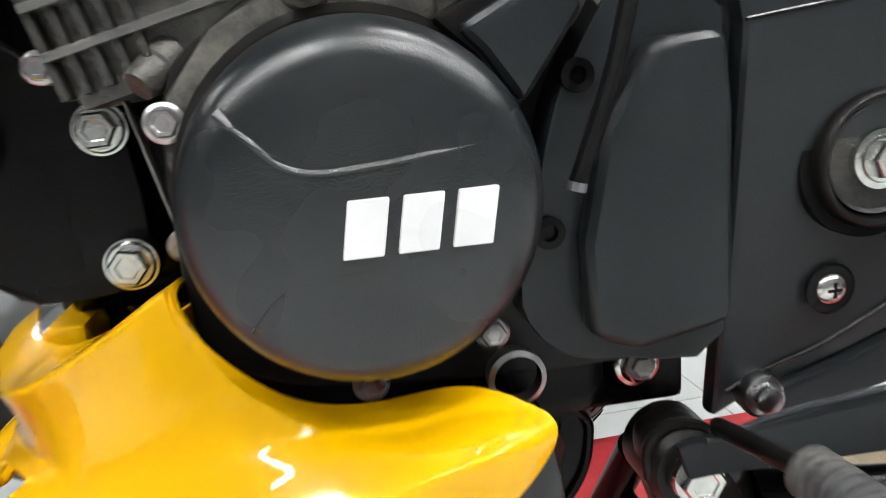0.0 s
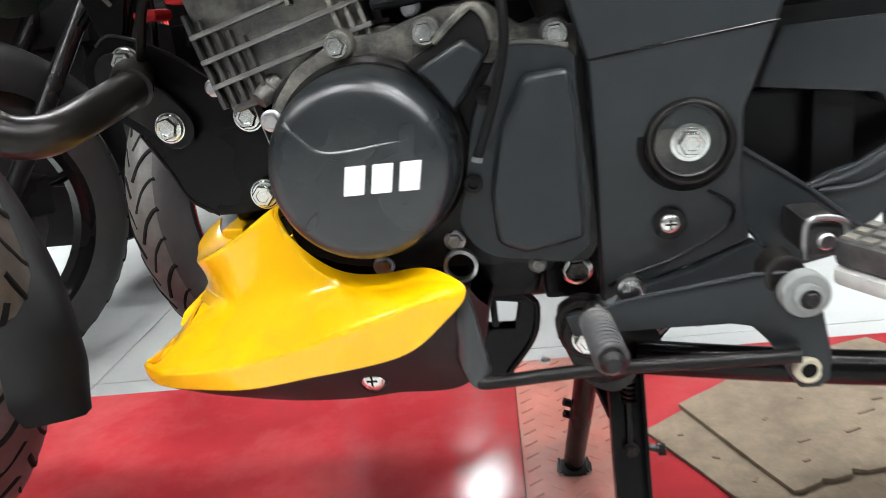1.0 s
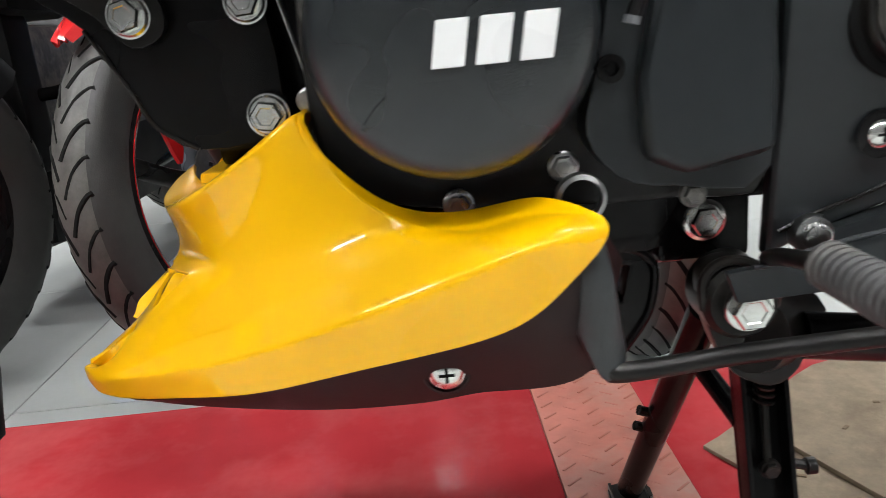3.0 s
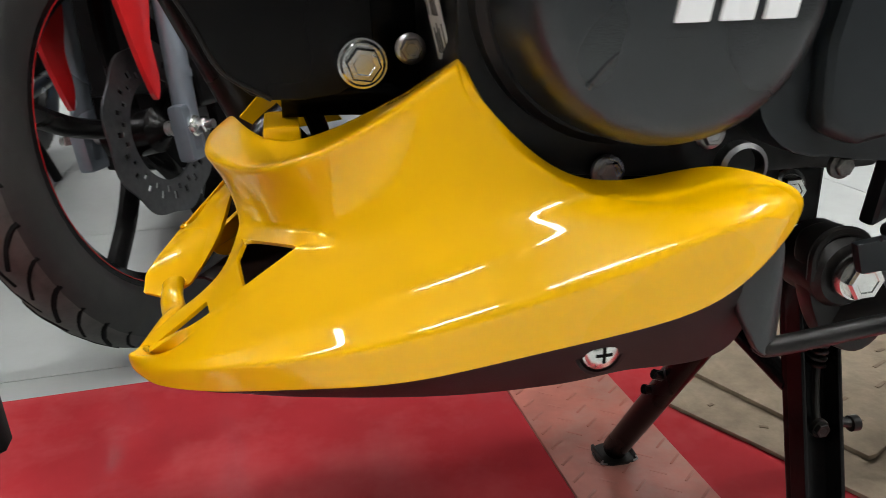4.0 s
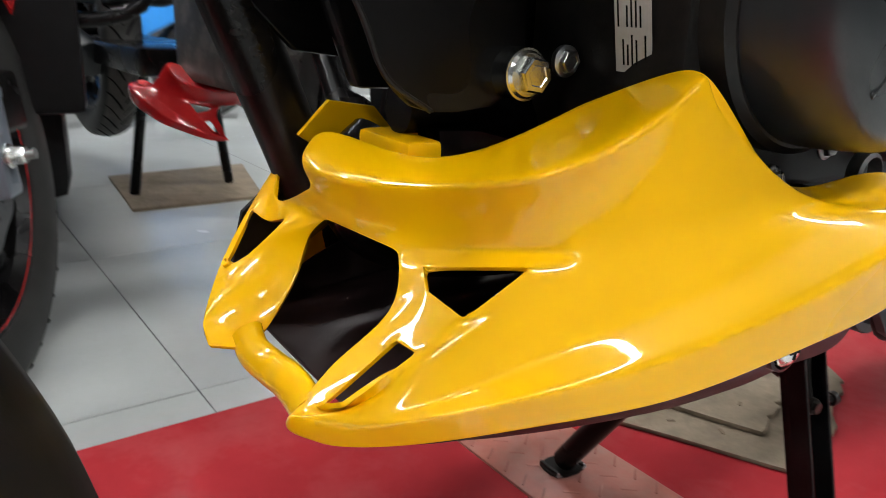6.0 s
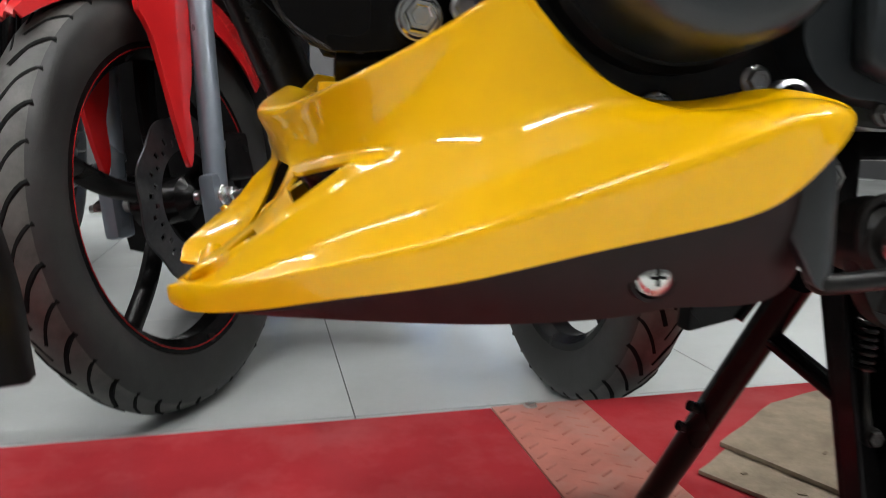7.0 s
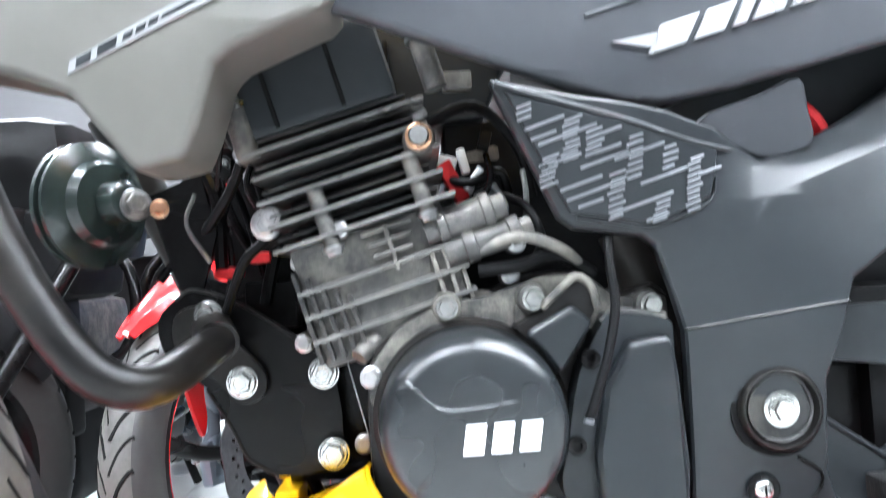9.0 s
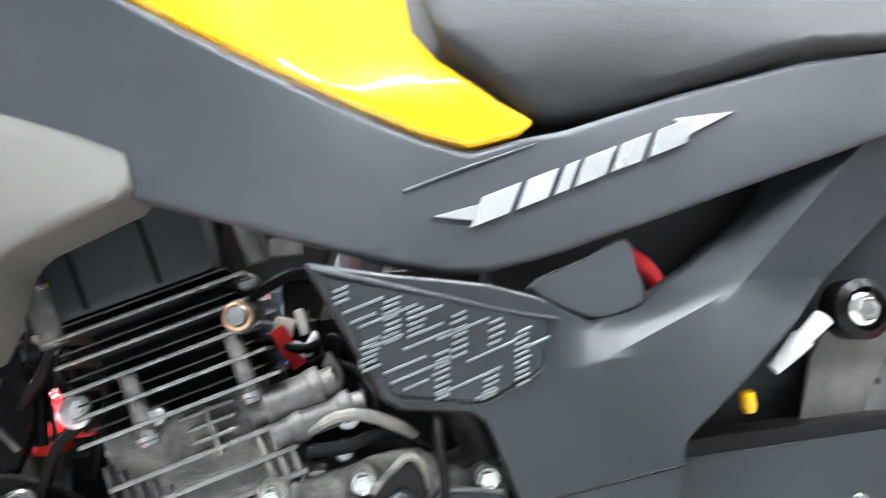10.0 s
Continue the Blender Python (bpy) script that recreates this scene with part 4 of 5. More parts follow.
yellow_outline = [(-0.12, 0.822), (-0.06, 0.793), (0.039, 0.747), (0.12, 0.709), (0.20, 0.671), (0.229, 0.662), (0.262, 0.669), (0.274, 0.677), (0.25, 0.692), (0.215, 0.722), (0.203, 0.742), (0.20, 0.80), (0.18, 0.90), (-0.12, 0.90)]
part("tank_panel", shaped(yellow_outline, lambda x, z: ty(x, z) - 0.002 + 0.25 * max(0.0, z - 0.70), 0.02, 0.006, 0.02), YELLOW, bike, "glossy yellow tank panel", 40)
seat_outline = smooth_poly([(0.214, 0.745), (0.235, 0.714), (0.275, 0.683), (0.31, 0.679), (0.40, 0.701), (0.50, 0.724), (0.62, 0.742), (0.62, 0.86), (0.40, 0.86), (0.213, 0.86)], 3)
part("seat", shaped(seat_outline, lambda x, z: ty(x, z) + 0.012 - 0.02 * math.sin(min(1.0, max(0.0, (z - 0.67) / 0.12)) * math.pi), 0.14, 0.012, 0.03), SEATM, bike, "black textured vinyl seat", 45)


def shy(x, z):
    return 0.392 + 0.25 * max(0.0, z - 0.655 + 0.25 * (x + 0.05)) + 0.05 * max(0.0, -0.06 - x)


shroud_outline = [(-0.24, 0.66), (-0.17, 0.622), (-0.132, 0.612), (-0.105, 0.600), (-0.079, 0.566), (-0.071, 0.5555), (-0.044, 0.5605), (-0.036, 0.578), (-0.025, 0.611), (-0.016, 0.618), (0.034, 0.638), (0.041, 0.645), (0.039, 0.665), (-0.016, 0.693), (-0.073, 0.713), (-0.104, 0.718), (-0.24, 0.80)]
shroud = part("tank_shroud", shaped(shroud_outline, shy, 0.06, 0.0055, 0.04, 2), BEIGE, bike, "champagne beige tank shroud", 60)
plate_b = part("badge", shaped([(-0.103, 0.6095), (-0.1015, 0.617), (-0.025, 0.6535), (-0.021, 0.646)], lambda x, z: shy(x, z) - 0.0014, 0.002, 0.0004, 0.05), SILVER, shroud, "silver strip badge")
for k, (u, w, h) in enumerate(((0.05, 0.10, 0.75), (0.2, 0.13, 0.75), (0.38, 0.06, 0.45), (0.47, 0.06, 0.45), (0.56, 0.06, 0.45), (0.65, 0.28, 0.25))):
    x0, x1 = -0.102 + 0.079 * u, -0.102 + 0.079 * (u + w)
    z0, z1 = 0.6135 + 0.46 * (x0 + 0.102), 0.6135 + 0.46 * (x1 + 0.102)
    d = 0.0036 * h
    part("print", prism([(x0, z0 - d), (x1, z1 - d), (x1 + 0.001, z1 + d), (x0 + 0.001, z0 + d)], shy(x0, z0) - 0.0022, shy(x0, z0) - 0.0012, 0.0), PANEL, plate_b)
part("air_duct", shaped([(-0.07, 0.59), (0.13, 0.60), (0.16, 0.66), (-0.06, 0.70)], lambda x, z: 0.535, 0.10, 0.006, 0.05), PLASTIC, bike, "black plastic duct above the engine")
for k in range(3):
    part("duct_rib", block((-0.03 + 0.045 * k, 0.529, 0.597), (-0.026 + 0.045 * k, 0.537, 0.66), 0.001), BLACKP, bike)

part("inner_guard", block((0.25, 0.545, 0.425), (0.72, 0.585, 0.70), 0.006), PLASTIC, bike, "black inner mudguard and frame behind the covers")
part("sub_frame", tube([(0.24, 0.50, 0.60), (0.40, 0.51, 0.66), (0.62, 0.53, 0.70)], 0.012, 14, 4), FRAME, bike, "black rear frame tube")
part("red_cable", tube([(0.34, 0.515, 0.60), (0.36, 0.51, 0.58), (0.37, 0.515, 0.56)], 0.006, 10, 4), REDTAG, bike)
# swing arm area, foot rest plates, levers
arm = part("foot_rest_arm", prism([(0.312, 0.384), (0.326, 0.3845), (0.3698, 0.3535), (0.4065, 0.3225), (0.394, 0.308), (0.373, 0.303), (0.355, 0.299), (0.3400, 0.3200), (0.309, 0.356)], 0.472, 0.486, 0.0035), PLASTIC, bike, "dark forged foot rest arm")
part("arm_edge", tube([(0.3275, 0.4715, 0.3825), (0.3698, 0.4715, 0.3520), (0.4045, 0.4715, 0.3220)], 0.0018, 8, 3), PANEL, arm)
part("arm_edge", tube([(0.311, 0.4715, 0.3550), (0.3385, 0.4715, 0.3235), (0.341, 0.4715, 0.312), (0.352, 0.4715, 0.300)], 0.0016, 8, 3), PANEL, arm)
part("arm_bar", prism([(0.252, 0.295), (0.261, 0.297), (0.294, 0.305), (0.337, 0.323), (0.352, 0.304), (0.343, 0.298), (0.306, 0.291), (0.267, 0.282), (0.255, 0.286)], 0.466, 0.478, 0.003), PLASTIC, arm)
heel = part("heel_guard", shaped(smooth_poly([(0.3729, 0.3496), (0.4057, 0.3621), (0.4374, 0.3803), (0.4676, 0.3839), (0.4472, 0.3575), (0.4131, 0.3190), (0.395, 0.325)], 2), lambda x, z: 0.488, 0.006, 0.002, 0.03), PANEL, bike, "black plastic heel guard")
part("rib", tube([(0.375, 0.486, 0.349), (0.402, 0.486, 0.357), (0.428, 0.486, 0.3725)], 0.0016, 8, 5), FAIRING, heel)
part("rib", tube([(0.380, 0.486, 0.3465), (0.412, 0.486, 0.350), (0.4435, 0.486, 0.3705)], 0.0018, 8, 5), FAIRING, heel)
swing = part("swing_arm", prism([(0.3575, 0.4505), (0.3456, 0.4132), (0.4185, 0.4030), (0.4225, 0.3955), (0.62, 0.372), (0.62, 0.452), (0.48, 0.4515)], 0.495, 0.53, 0.004), PANEL, bike, "dark swing arm cover")
bolt((0.4815, 0.494, 0.4015), 0.0072, swing, ZINC)
part("inner_box", block((0.33, 0.52, 0.335), (0.50, 0.62, 0.41), 0.006), BLACK, bike, "black box under the swing arm")
# added black sheet that keeps the gap behind the swing arm dark
part("dark_fill", prism([(0.385, 0.345), (0.46, 0.345), (0.455, 0.312), (0.42, 0.300), (0.385, 0.318)], 0.600, 0.606, 0.002), BLACK, bike, "added black fill for the dark gap behind the swing arm")
part("inner_flap", block((0.382, 0.505, 0.335), (0.4085, 0.53, 0.408), 0.003), BLACKP, bike)

def cranked(bm):
    """The foot rest plate runs outwards towards its rear end."""
    for v in bm.verts:
        v.co.y -= 0.4 * max(0.0, v.co.x - 0.255)
    return bm


tab_plate = part("linkage_plate", cranked(prism([(0.2150, 0.2865), (0.2370, 0.2893), (0.2849, 0.3045), (0.3380, 0.3191), (0.3572, 0.2988), (0.3626, 0.2705), (0.3622, 0.2548), (0.3576, 0.2492), (0.3476, 0.2469), (0.3425, 0.2552), (0.3320, 0.2747), (0.3229, 0.2840), (0.3124, 0.2845), (0.2530, 0.2735), (0.2200, 0.2717)], 0.452, 0.457, 0.0012)), PLASTIC, bike, "dark grey steel foot rest plate")
part("plate_edge", cranked(tube([(0.2260, 0.4515, 0.2885), (0.2370, 0.4515, 0.2900), (0.2849, 0.4515, 0.3052), (0.3380, 0.4515, 0.3196), (0.3556, 0.4515, 0.2999)], 0.0012, 8, 3)), FAIRING, tab_plate)
part("bush", turned((0.3391, 0, 0.3162), [(0.012, 0.4397), (0.012, 0.4217), (0.009, 0.4197)], 24), FRAME, tab_plate)
wz = part("wide_washer", turned((0.3455, 0, 0.3103), [(0.0135, 0.4124), (0.0135, 0.4054), (0.0125, 0.4034), (0.0080, 0.4034), (0.0080, 0.3994), (0.0055, 0.3984)], 32), NYLON, tab_plate, "grey nylon washer")
bolt((0.3455, 0.3994, 0.3103), 0.0047, wz, FRAME)
part("grommet", turned((0.3514, 0, 0.2598), [(0.0084, 0.4153), (0.0084, 0.4118), (0.0070, 0.4108), (0.0047, 0.4113), (0.0047, 0.4138), (0, 0.4138)], 24), CREAM, tab_plate, "cream nylon grommet")
part("grommet_hole", turned((0.3514, 0, 0.2598), [(0.0042, 0.4128), (0.0042, 0.4108), (0, 0.4108)], 16), INK, tab_plate)
part("sleeve", turned((0.259, 0, 0.2965), [(0.0095, 0.49), (0.0095, 0.467), (0.0085, 0.465), (0.0062, 0.4645), (0.0060, 0.460), (0.0045, 0.459), (0, 0.459)], 24), STEEL, tab_plate, "steel sleeve")
part("rear_tab", block((0.297, 0.476, 0.262), (0.323, 0.482, 0.281), 0.002), FRAME, tab_plate)
bolt((0.303, 0.474, 0.272), 0.0075, tab_plate, STEEL, (0, -1, 0), 1.2)
hub = part("lever_hub", turned((0.230, 0, 0.264), [(0.019, 0.50), (0.019, 0.474), (0.016, 0.470)], 28), FRAME, bike, "dusty black gear lever hub")
bolt((0.230, 0.466, 0.264), 0.0098, hub, ZINC, (0, -1, 0), 1.2)
lever = part("gear_lever", tube([(0.156, 0.434, 0.265), (0.157, 0.431, 0.257), (0.165, 0.430, 0.2545), (0.218, 0.430, 0.2585), (0.27, 0.418, 0.2665), (0.30, 0.411, 0.2700), (0.345, 0.409, 0.2715)], 0.0045, 12, 5), FRAME, bike, "black gear lever rod")
part("lever_plate", shaped(smooth_poly([(0.150, 0.322), (0.155, 0.320), (0.160, 0.300), (0.1635, 0.276), (0.1655, 0.260), (0.161, 0.253), (0.154, 0.254), (0.149, 0.263), (0.144, 0.277), (0.145, 0.294), (0.148, 0.311)], 3), lambda x, z: 0.426 + 60.0 * (x - 0.155) ** 2 + 0.15 * max(0.0, z - 0.30), 0.005, 0.0015, 0.004), SATIN, lever, "black curved lever blade")
part("ring", turned((0.152, 0, 0.327), [(0.0108, 0.455), (0.0108, 0.449), (0.0088, 0.448), (0.0088, 0.455), (0.0108, 0.455)], 32), STEEL, lever, "steel spring ring")
part("shaft", turned((0.149, 0, 0.310), [(0.007, 0.52), (0.007, 0.45), (0.006, 0.44)], 16), FRAME, lever)
def ribbed(a, b, r, n=11):
    a, b = Vector(a), Vector(b)
    prof = []
    L = (b - a).length
    for i in range(n):
        s = L * (i + 0.1) / n
        prof += [(r * 0.88, s), (r, s + L * 0.25 / n), (r, s + L * 0.6 / n), (r * 0.88, s + L * 0.8 / n)]
    prof += [(r * 0.9, L * 0.985), (r * 0.6, L), (0, L)]
    return turned(a, prof, 24, b - a)
shifter = part("shift_peg", ribbed((0.2290, 0.394, 0.3085), (0.2320, 0.346, 0.3085), 0.0092), PEGRUB, lever, "ribbed rubber gear peg")
part("cap", turned((0.2320, 0.346, 0.3085), [(0.0068, 0.001), (0.0066, -0.004), (0.004, -0.007), (0, -0.0075)], 20), FRAME, shifter)
part("peg_arm", tube([(0.2290, 0.392, 0.3085), (0.229, 0.43, 0.300), (0.235, 0.458, 0.290)], 0.0038, 12, 3), FRAME, lever)
loop = part("foot_loop", prism([(0.150, 0.289), (0.184, 0.285), (0.194, 0.279), (0.199, 0.268), (0.194, 0.246), (0.174, 0.219), (0.145, 0.213), (0.150, 0.257), (0.181, 0.256), (0.185, 0.275), (0.155, 0.279)], 0.508, 0.522, 0.0025), BLACK, bike, "black steel foot loop")
part("strut", block((0.164, 0.510, 0.254), (0.169, 0.520, 0.281), 0.0015), BLACK, loop)
part("rim", tube([(0.152, 0.507, 0.289), (0.184, 0.507, 0.285), (0.196, 0.507, 0.277), (0.198, 0.507, 0.267), (0.193, 0.507, 0.246), (0.173, 0.507, 0.219)], 0.0022, 8, 5), BLACK, loop)
bracket = part("pivot_bracket", prism(smooth_poly([(0.211, 0.277), (0.217, 0.284), (0.230, 0.285), (0.242, 0.277), (0.248, 0.250), (0.262, 0.234), (0.258, 0.222), (0.246, 0.216), (0.229, 0.224), (0.219, 0.240), (0.213, 0.258)], 3), 0.476, 0.489, 0.0025), FRAME, bike, "dusty black stand pivot bracket")
part("lip", tube([(0.213, 0.475, 0.261), (0.212, 0.474, 0.276), (0.219, 0.474, 0.284), (0.231, 0.474, 0.284), (0.241, 0.474, 0.276), (0.246, 0.475, 0.252)], 0.0026, 8, 5), FRAME, bracket)
bolt((0.2287, 0.5240, 0.2917), 0.0085, bike, ZINC, (0, -1, 0), 1.35)
part("rear_bracket_plate", block((0.236, 0.530, 0.300), (0.296, 0.545, 0.352), 0.003), BLACK, bike, "black steel plate behind the covers")
part("lower_bracket", block((0.205, 0.528, 0.268), (0.255, 0.56, 0.312), 0.004), BLACK, bike, "black lower engine bracket")
FR = pose(0.3885, 0.392, 0.3370, 10, 0, -62) @ Matrix.Scale(0.93, 4)
step = part("foot_rest", block((-0.034, -0.0165, -0.012), (0.034, 0.0165, 0.006), 0.005, FR), PEGRUB, bike, "black rubber rider foot rest with a grip pattern")
for i in range(5):
    for j in range(3):
        part("pad", block((-0.0042, -0.003, 0.005), (0.0042, 0.003, 0.0078), 0.0008, FR @ pose(-0.025 + 0.012 * i, -0.0095 + 0.0095 * j, 0)), DUSTPAD, step)
part("rest_plate", block((-0.034, -0.0185, -0.024), (0.036, 0.0185, -0.0125), 0.004, FR), LABEL, step, "pale cast foot rest body")
part("hinge", block((0.354, 0.43, 0.322), (0.374, 0.474, 0.344), 0.004), DARKCAST, step)
part("hinge_edge", tube([(0.352, 0.4285, 0.323), (0.3525, 0.4285, 0.343), (0.362, 0.4285, 0.347), (0.374, 0.4285, 0.343), (0.376, 0.4285, 0.328)], 0.0020, 8, 4), STEEL, step, "worn hinge edge")
part("hinge_pin", turned((0.3635, 0, 0.333), [(0.0052, 0.44), (0.0052, 0.4265), (0.0040, 0.4255), (0, 0.4255)], 16), STEEL, step)
part("folded_stand", tube([(0.262, 0.480, 0.241), (0.32, 0.476, 0.235), (0.40, 0.475, 0.226), (0.49, 0.475, 0.218), (0.60, 0.478, 0.209)], 0.0118, 18, 4), BLACK, bike, "black folded side stand tube")
part("cross_tube", tube([(0.235, 0.475, 0.246), (0.25, 0.49, 0.240), (0.27, 0.51, 0.238)], 0.019, 16, 3), FRAME, bike, "dusty black stand pivot tube")
chain = []
for i in range(15):
    chain.append(turned((0.415 + 0.0127 * i, 0.52, 0.306 - 0.002 * i), [(0.0052, -0.003), (0.0052, 0.004)], 12))
    chain.append(block((0.409 + 0.0127 * i, 0.5175, 0.3035 - 0.002 * i), (0.4215 + 0.0127 * i, 0.519, 0.3085 - 0.002 * i), 0.0005))
part("chain", join(*chain), FRAME, bike, "dark oily drive chain")

# centre stand
stand = part("centre_stand", tube([(0.2410, 0.555, 0.228), (0.2245, 0.697, 0.010)], 0.0105, 18, 0), BLACK, bike, "black painted centre stand")


def stand_foot(x, y):
    """A pressed plate under a stand leg, with turned-up ends."""
    pad = part("foot_pad", join(slab(smooth_poly([(x - 0.015, y - 0.012), (x + 0.015, y - 0.013), (x + 0.016, y + 0.012), (x - 0.014, y + 0.013)], 3), 0.0, 0.004, 0.001),
                                block((x - 0.0165, y - 0.012, 0.001), (x - 0.0135, y + 0.012, 0.007), 0.001), block((x + 0.0135, y - 0.012, 0.001), (x + 0.0165, y + 0.012, 0.007), 0.001)), FRAME, stand)
    part("worn_edge", tube([(x - 0.015, y - 0.0125, 0.0068), (x - 0.0145, y - 0.0125, 0.003), (x + 0.0145, y - 0.0130, 0.003), (x + 0.015, y - 0.0125, 0.0068)], 0.0009, 6, 3), STEEL, pad, "worn bright edge")


stand_foot(0.2245, 0.699)
stand_foot(0.2590, 0.473)
part("brace", tube([(0.2385, 0.580, 0.190), (0.252, 0.527, 0.168)], 0.0065, 12, 0), BLACK, stand)
for dz in (0.118, 0.098):
    ly = 0.697 - 0.142 * (dz - 0.010) / 0.218
    part("peg", tube([(0.232, ly, dz), (0.216, ly - 0.002, dz + 0.007)], 0.0038, 10, 0), BLACK, stand)


def leaning(bm):
    """Splays the near leg outwards towards its foot."""
    for v in bm.verts:
        v.co.y += 0.27 * (v.co.z - 0.12)
    return bm


side = part("near_leg", leaning(prism([(0.2465, 0.240), (0.2740, 0.238), (0.2735, 0.10), (0.2710, 0.006), (0.2470, 0.006)], 0.509, 0.515, 0.002)), BLACK, stand, "black pressed steel channel leg")
for pts in ([(0.2465, 0.236), (0.2495, 0.236), (0.2500, 0.006), (0.2470, 0.006)], [(0.2705, 0.234), (0.2735, 0.234), (0.2735, 0.10), (0.2710, 0.006), (0.2680, 0.006), (0.2705, 0.10)]):
    part("flange", leaning(prism(pts, 0.495, 0.5095, 0.0012)), BLACK, side)
spring = [(0.2615 + 0.0048 * math.cos(a), 0.520 + 0.0048 * math.sin(a), 0.214 - 0.0007 * a) for a in (0.6 * i for i in range(76))]
part("spring", tube(spring, 0.0014, 6, 0), FRAME, side, "coil return spring")
part("spring_hook", tube([(0.2615, 0.519, 0.184), (0.2610, 0.515, 0.165), (0.2605, 0.510, 0.150)], 0.0022, 10, 4), FRAME, side)
part("rivet", bolt_mesh((0.2605, 0.507, 0.148), 0.0048, (0, -1, 0), 1.2), FRAME, side)
part("stud", tube([(0.2735, 0.508, 0.150), (0.2825, 0.507, 0.148)], 0.003, 10, 0), FRAME, side)
part("stud_head", turned((0.2835, 0.507, 0.148), [(0, -0.004), (0.0048, -0.003), (0.0048, 0.002), (0, 0.003)], 14, "x"), FRAME, side)


# ---- wheels ----
def wheel(centre, axis_turn, r, width, parent, rim_mat=BLACK, stripe=None, spokes=5, grooves=40, lean=0.0):
    """A tyre with tread grooves, a cast rim with spokes and a hub; axis_turn is its steering angle in degrees."""
    M = Matrix.Translation((centre[0], centre[1], centre[2] - r)) @ pose(0, 0, 0, 0, 0, axis_turn) @ pose(0, 0, 0, -lean) @ Matrix.Translation((0, 0, r))
    prof = [(r * 0.735, -width * 0.36), (r * 0.80, -width * 0.47), (r * 0.90, -width * 0.5), (r * 0.955, -width * 0.40), (r * 0.985, -width * 0.22), (r, 0),
            (r * 0.985, width * 0.22), (r * 0.955, width * 0.40), (r * 0.90, width * 0.5), (r * 0.80, width * 0.47), (r * 0.735, width * 0.36), (r * 0.735, -width * 0.36)]
    bm = turned((0, 0, 0), prof, 72)
    for face in bm.faces:
        c_ = face.calc_center_median()
        face.material_index = 0 if math.hypot(c_.x, c_.z) > 0.928 * r else 1
    bmesh.ops.transform(bm, matrix=M, verts=bm.verts)
    ty_ = part("tyre", bm, RUBBER, parent, "treaded black rubber tyre", 60)
    ty_.data.materials.append(SIDEWALL)
    cuts = []
    for i in range(grooves):
        for sgn in (-1, 1):
            a0 = 2 * math.pi * (i + (0.5 if sgn > 0 else 0)) / grooves
            pts = []
            for s in range(8):
                f = s / 7
                yy = sgn * width * (0.03 + 0.38 * f)
                q = abs(yy) / width
                rr = r * (1 - 0.068 * q if q < 0.22 else 0.985 - 0.1667 * (q - 0.22) if q < 0.40 else 0.955 - 0.55 * (q - 0.40)) - 0.0024
                a = a0 + 0.17 * (1 - f) ** 1.5
                pts.append(M @ Vector((rr * math.cos(a), yy, rr * math.sin(a))))
            cuts.append(tube(pts, 0.0040 if i % 2 else 0.0032, 6, 0))
    tagged(part("tread_groove", join(*cuts), INK, ty_), "", "", "", "stuff")
    rim = turned((0, 0, 0), [(r * 0.74, -width * 0.36), (r * 0.70, -width * 0.34), (r * 0.66, -width * 0.18), (r * 0.66, width * 0.18), (r * 0.70, width * 0.34), (r * 0.74, width * 0.36), (r * 0.74, -width * 0.36)], 60)
    bmesh.ops.transform(rim, matrix=M, verts=rim.verts)
    rm = part("rim", rim, rim_mat, parent, "black cast rim")
    for i in range(spokes):
        a = 2 * math.pi * i / spokes + 0.3
        d, n = Vector((math.cos(a), 0, math.sin(a))), Vector((-math.sin(a), 0, math.cos(a)))
        b = tube([M @ (d * 0.03), M @ (d * r * 0.4 + n * 0.008), M @ (d * r * 0.68)], 0.015, 10, 4, 0.55)
        part("spoke", b, rim_mat, rm)
    hub_ = turned((0, 0, 0), [(0, -0.05), (0.012, -0.05), (0.03, -0.035), (0.035, 0.03), (0.012, 0.05), (0, 0.05)], 24)
    bmesh.ops.transform(hub_, matrix=M, verts=hub_.verts)
    part("hub", hub_, rim_mat, rm)
    if stripe:
        st_ = turned((0, 0, 0), [(r * 0.7075, -width * 0.359), (r * 0.705, -width * 0.357), (r * 0.705, -width * 0.34), (r * 0.7075, -width * 0.34), (r * 0.7075, -width * 0.359)], 60)
        bmesh.ops.transform(st_, matrix=M, verts=st_.verts)
        part("rim_stripe", st_, stripe, rm, "thin red rim stripe")
    return M


front_wheel = part("front_wheel", turned((-0.49, 0.60, 0.296), [(0.0, -0.06), (0.02, -0.055), (0.02, 0.055), (0, 0.06)], 20), BLACK, bike)
wheel((-0.49, 0.60, 0.296), -15, 0.285, 0.085, front_wheel)
rear_wheel = part("rear_wheel", turned((0.746, YC, 0.322), [(0.0, -0.08), (0.02, -0.075), (0.02, 0.075), (0, 0.08)], 20), BLACK, bike)
wheel((0.746, YC, 0.322), 0, 0.288, 0.10, rear_wheel)
bm = bmesh.new()
rows = []
spine = curve_pts([(-0.168, 0.515, 0.203), (-0.182, 0.538, 0.25), (-0.210, 0.572, 0.30), (-0.262, 0.615, 0.37), (-0.32, 0.64, 0.44), (-0.40, 0.61, 0.53), (-0.50, 0.61, 0.60), (-0.64, 0.61, 0.60)], 5)
for i, c in enumerate(spine):
    w = 0.043 * min(1.0, 0.62 + 0.13 * i)
    rows.append([bm.verts.new(c + Vector((-0.020 * abs(s) ** 2 - 0.05 * w * s, s * w, 0.006 * abs(s) if i == 0 else 0))) for s in (-1.25, -1, -0.6, -0.2, 0.2, 0.6, 1.0, 1.1)])
for A, B in zip(rows, rows[1:]):
    for j in range(7):
        bm.faces.new((A[j], A[j + 1], B[j + 1], B[j]))
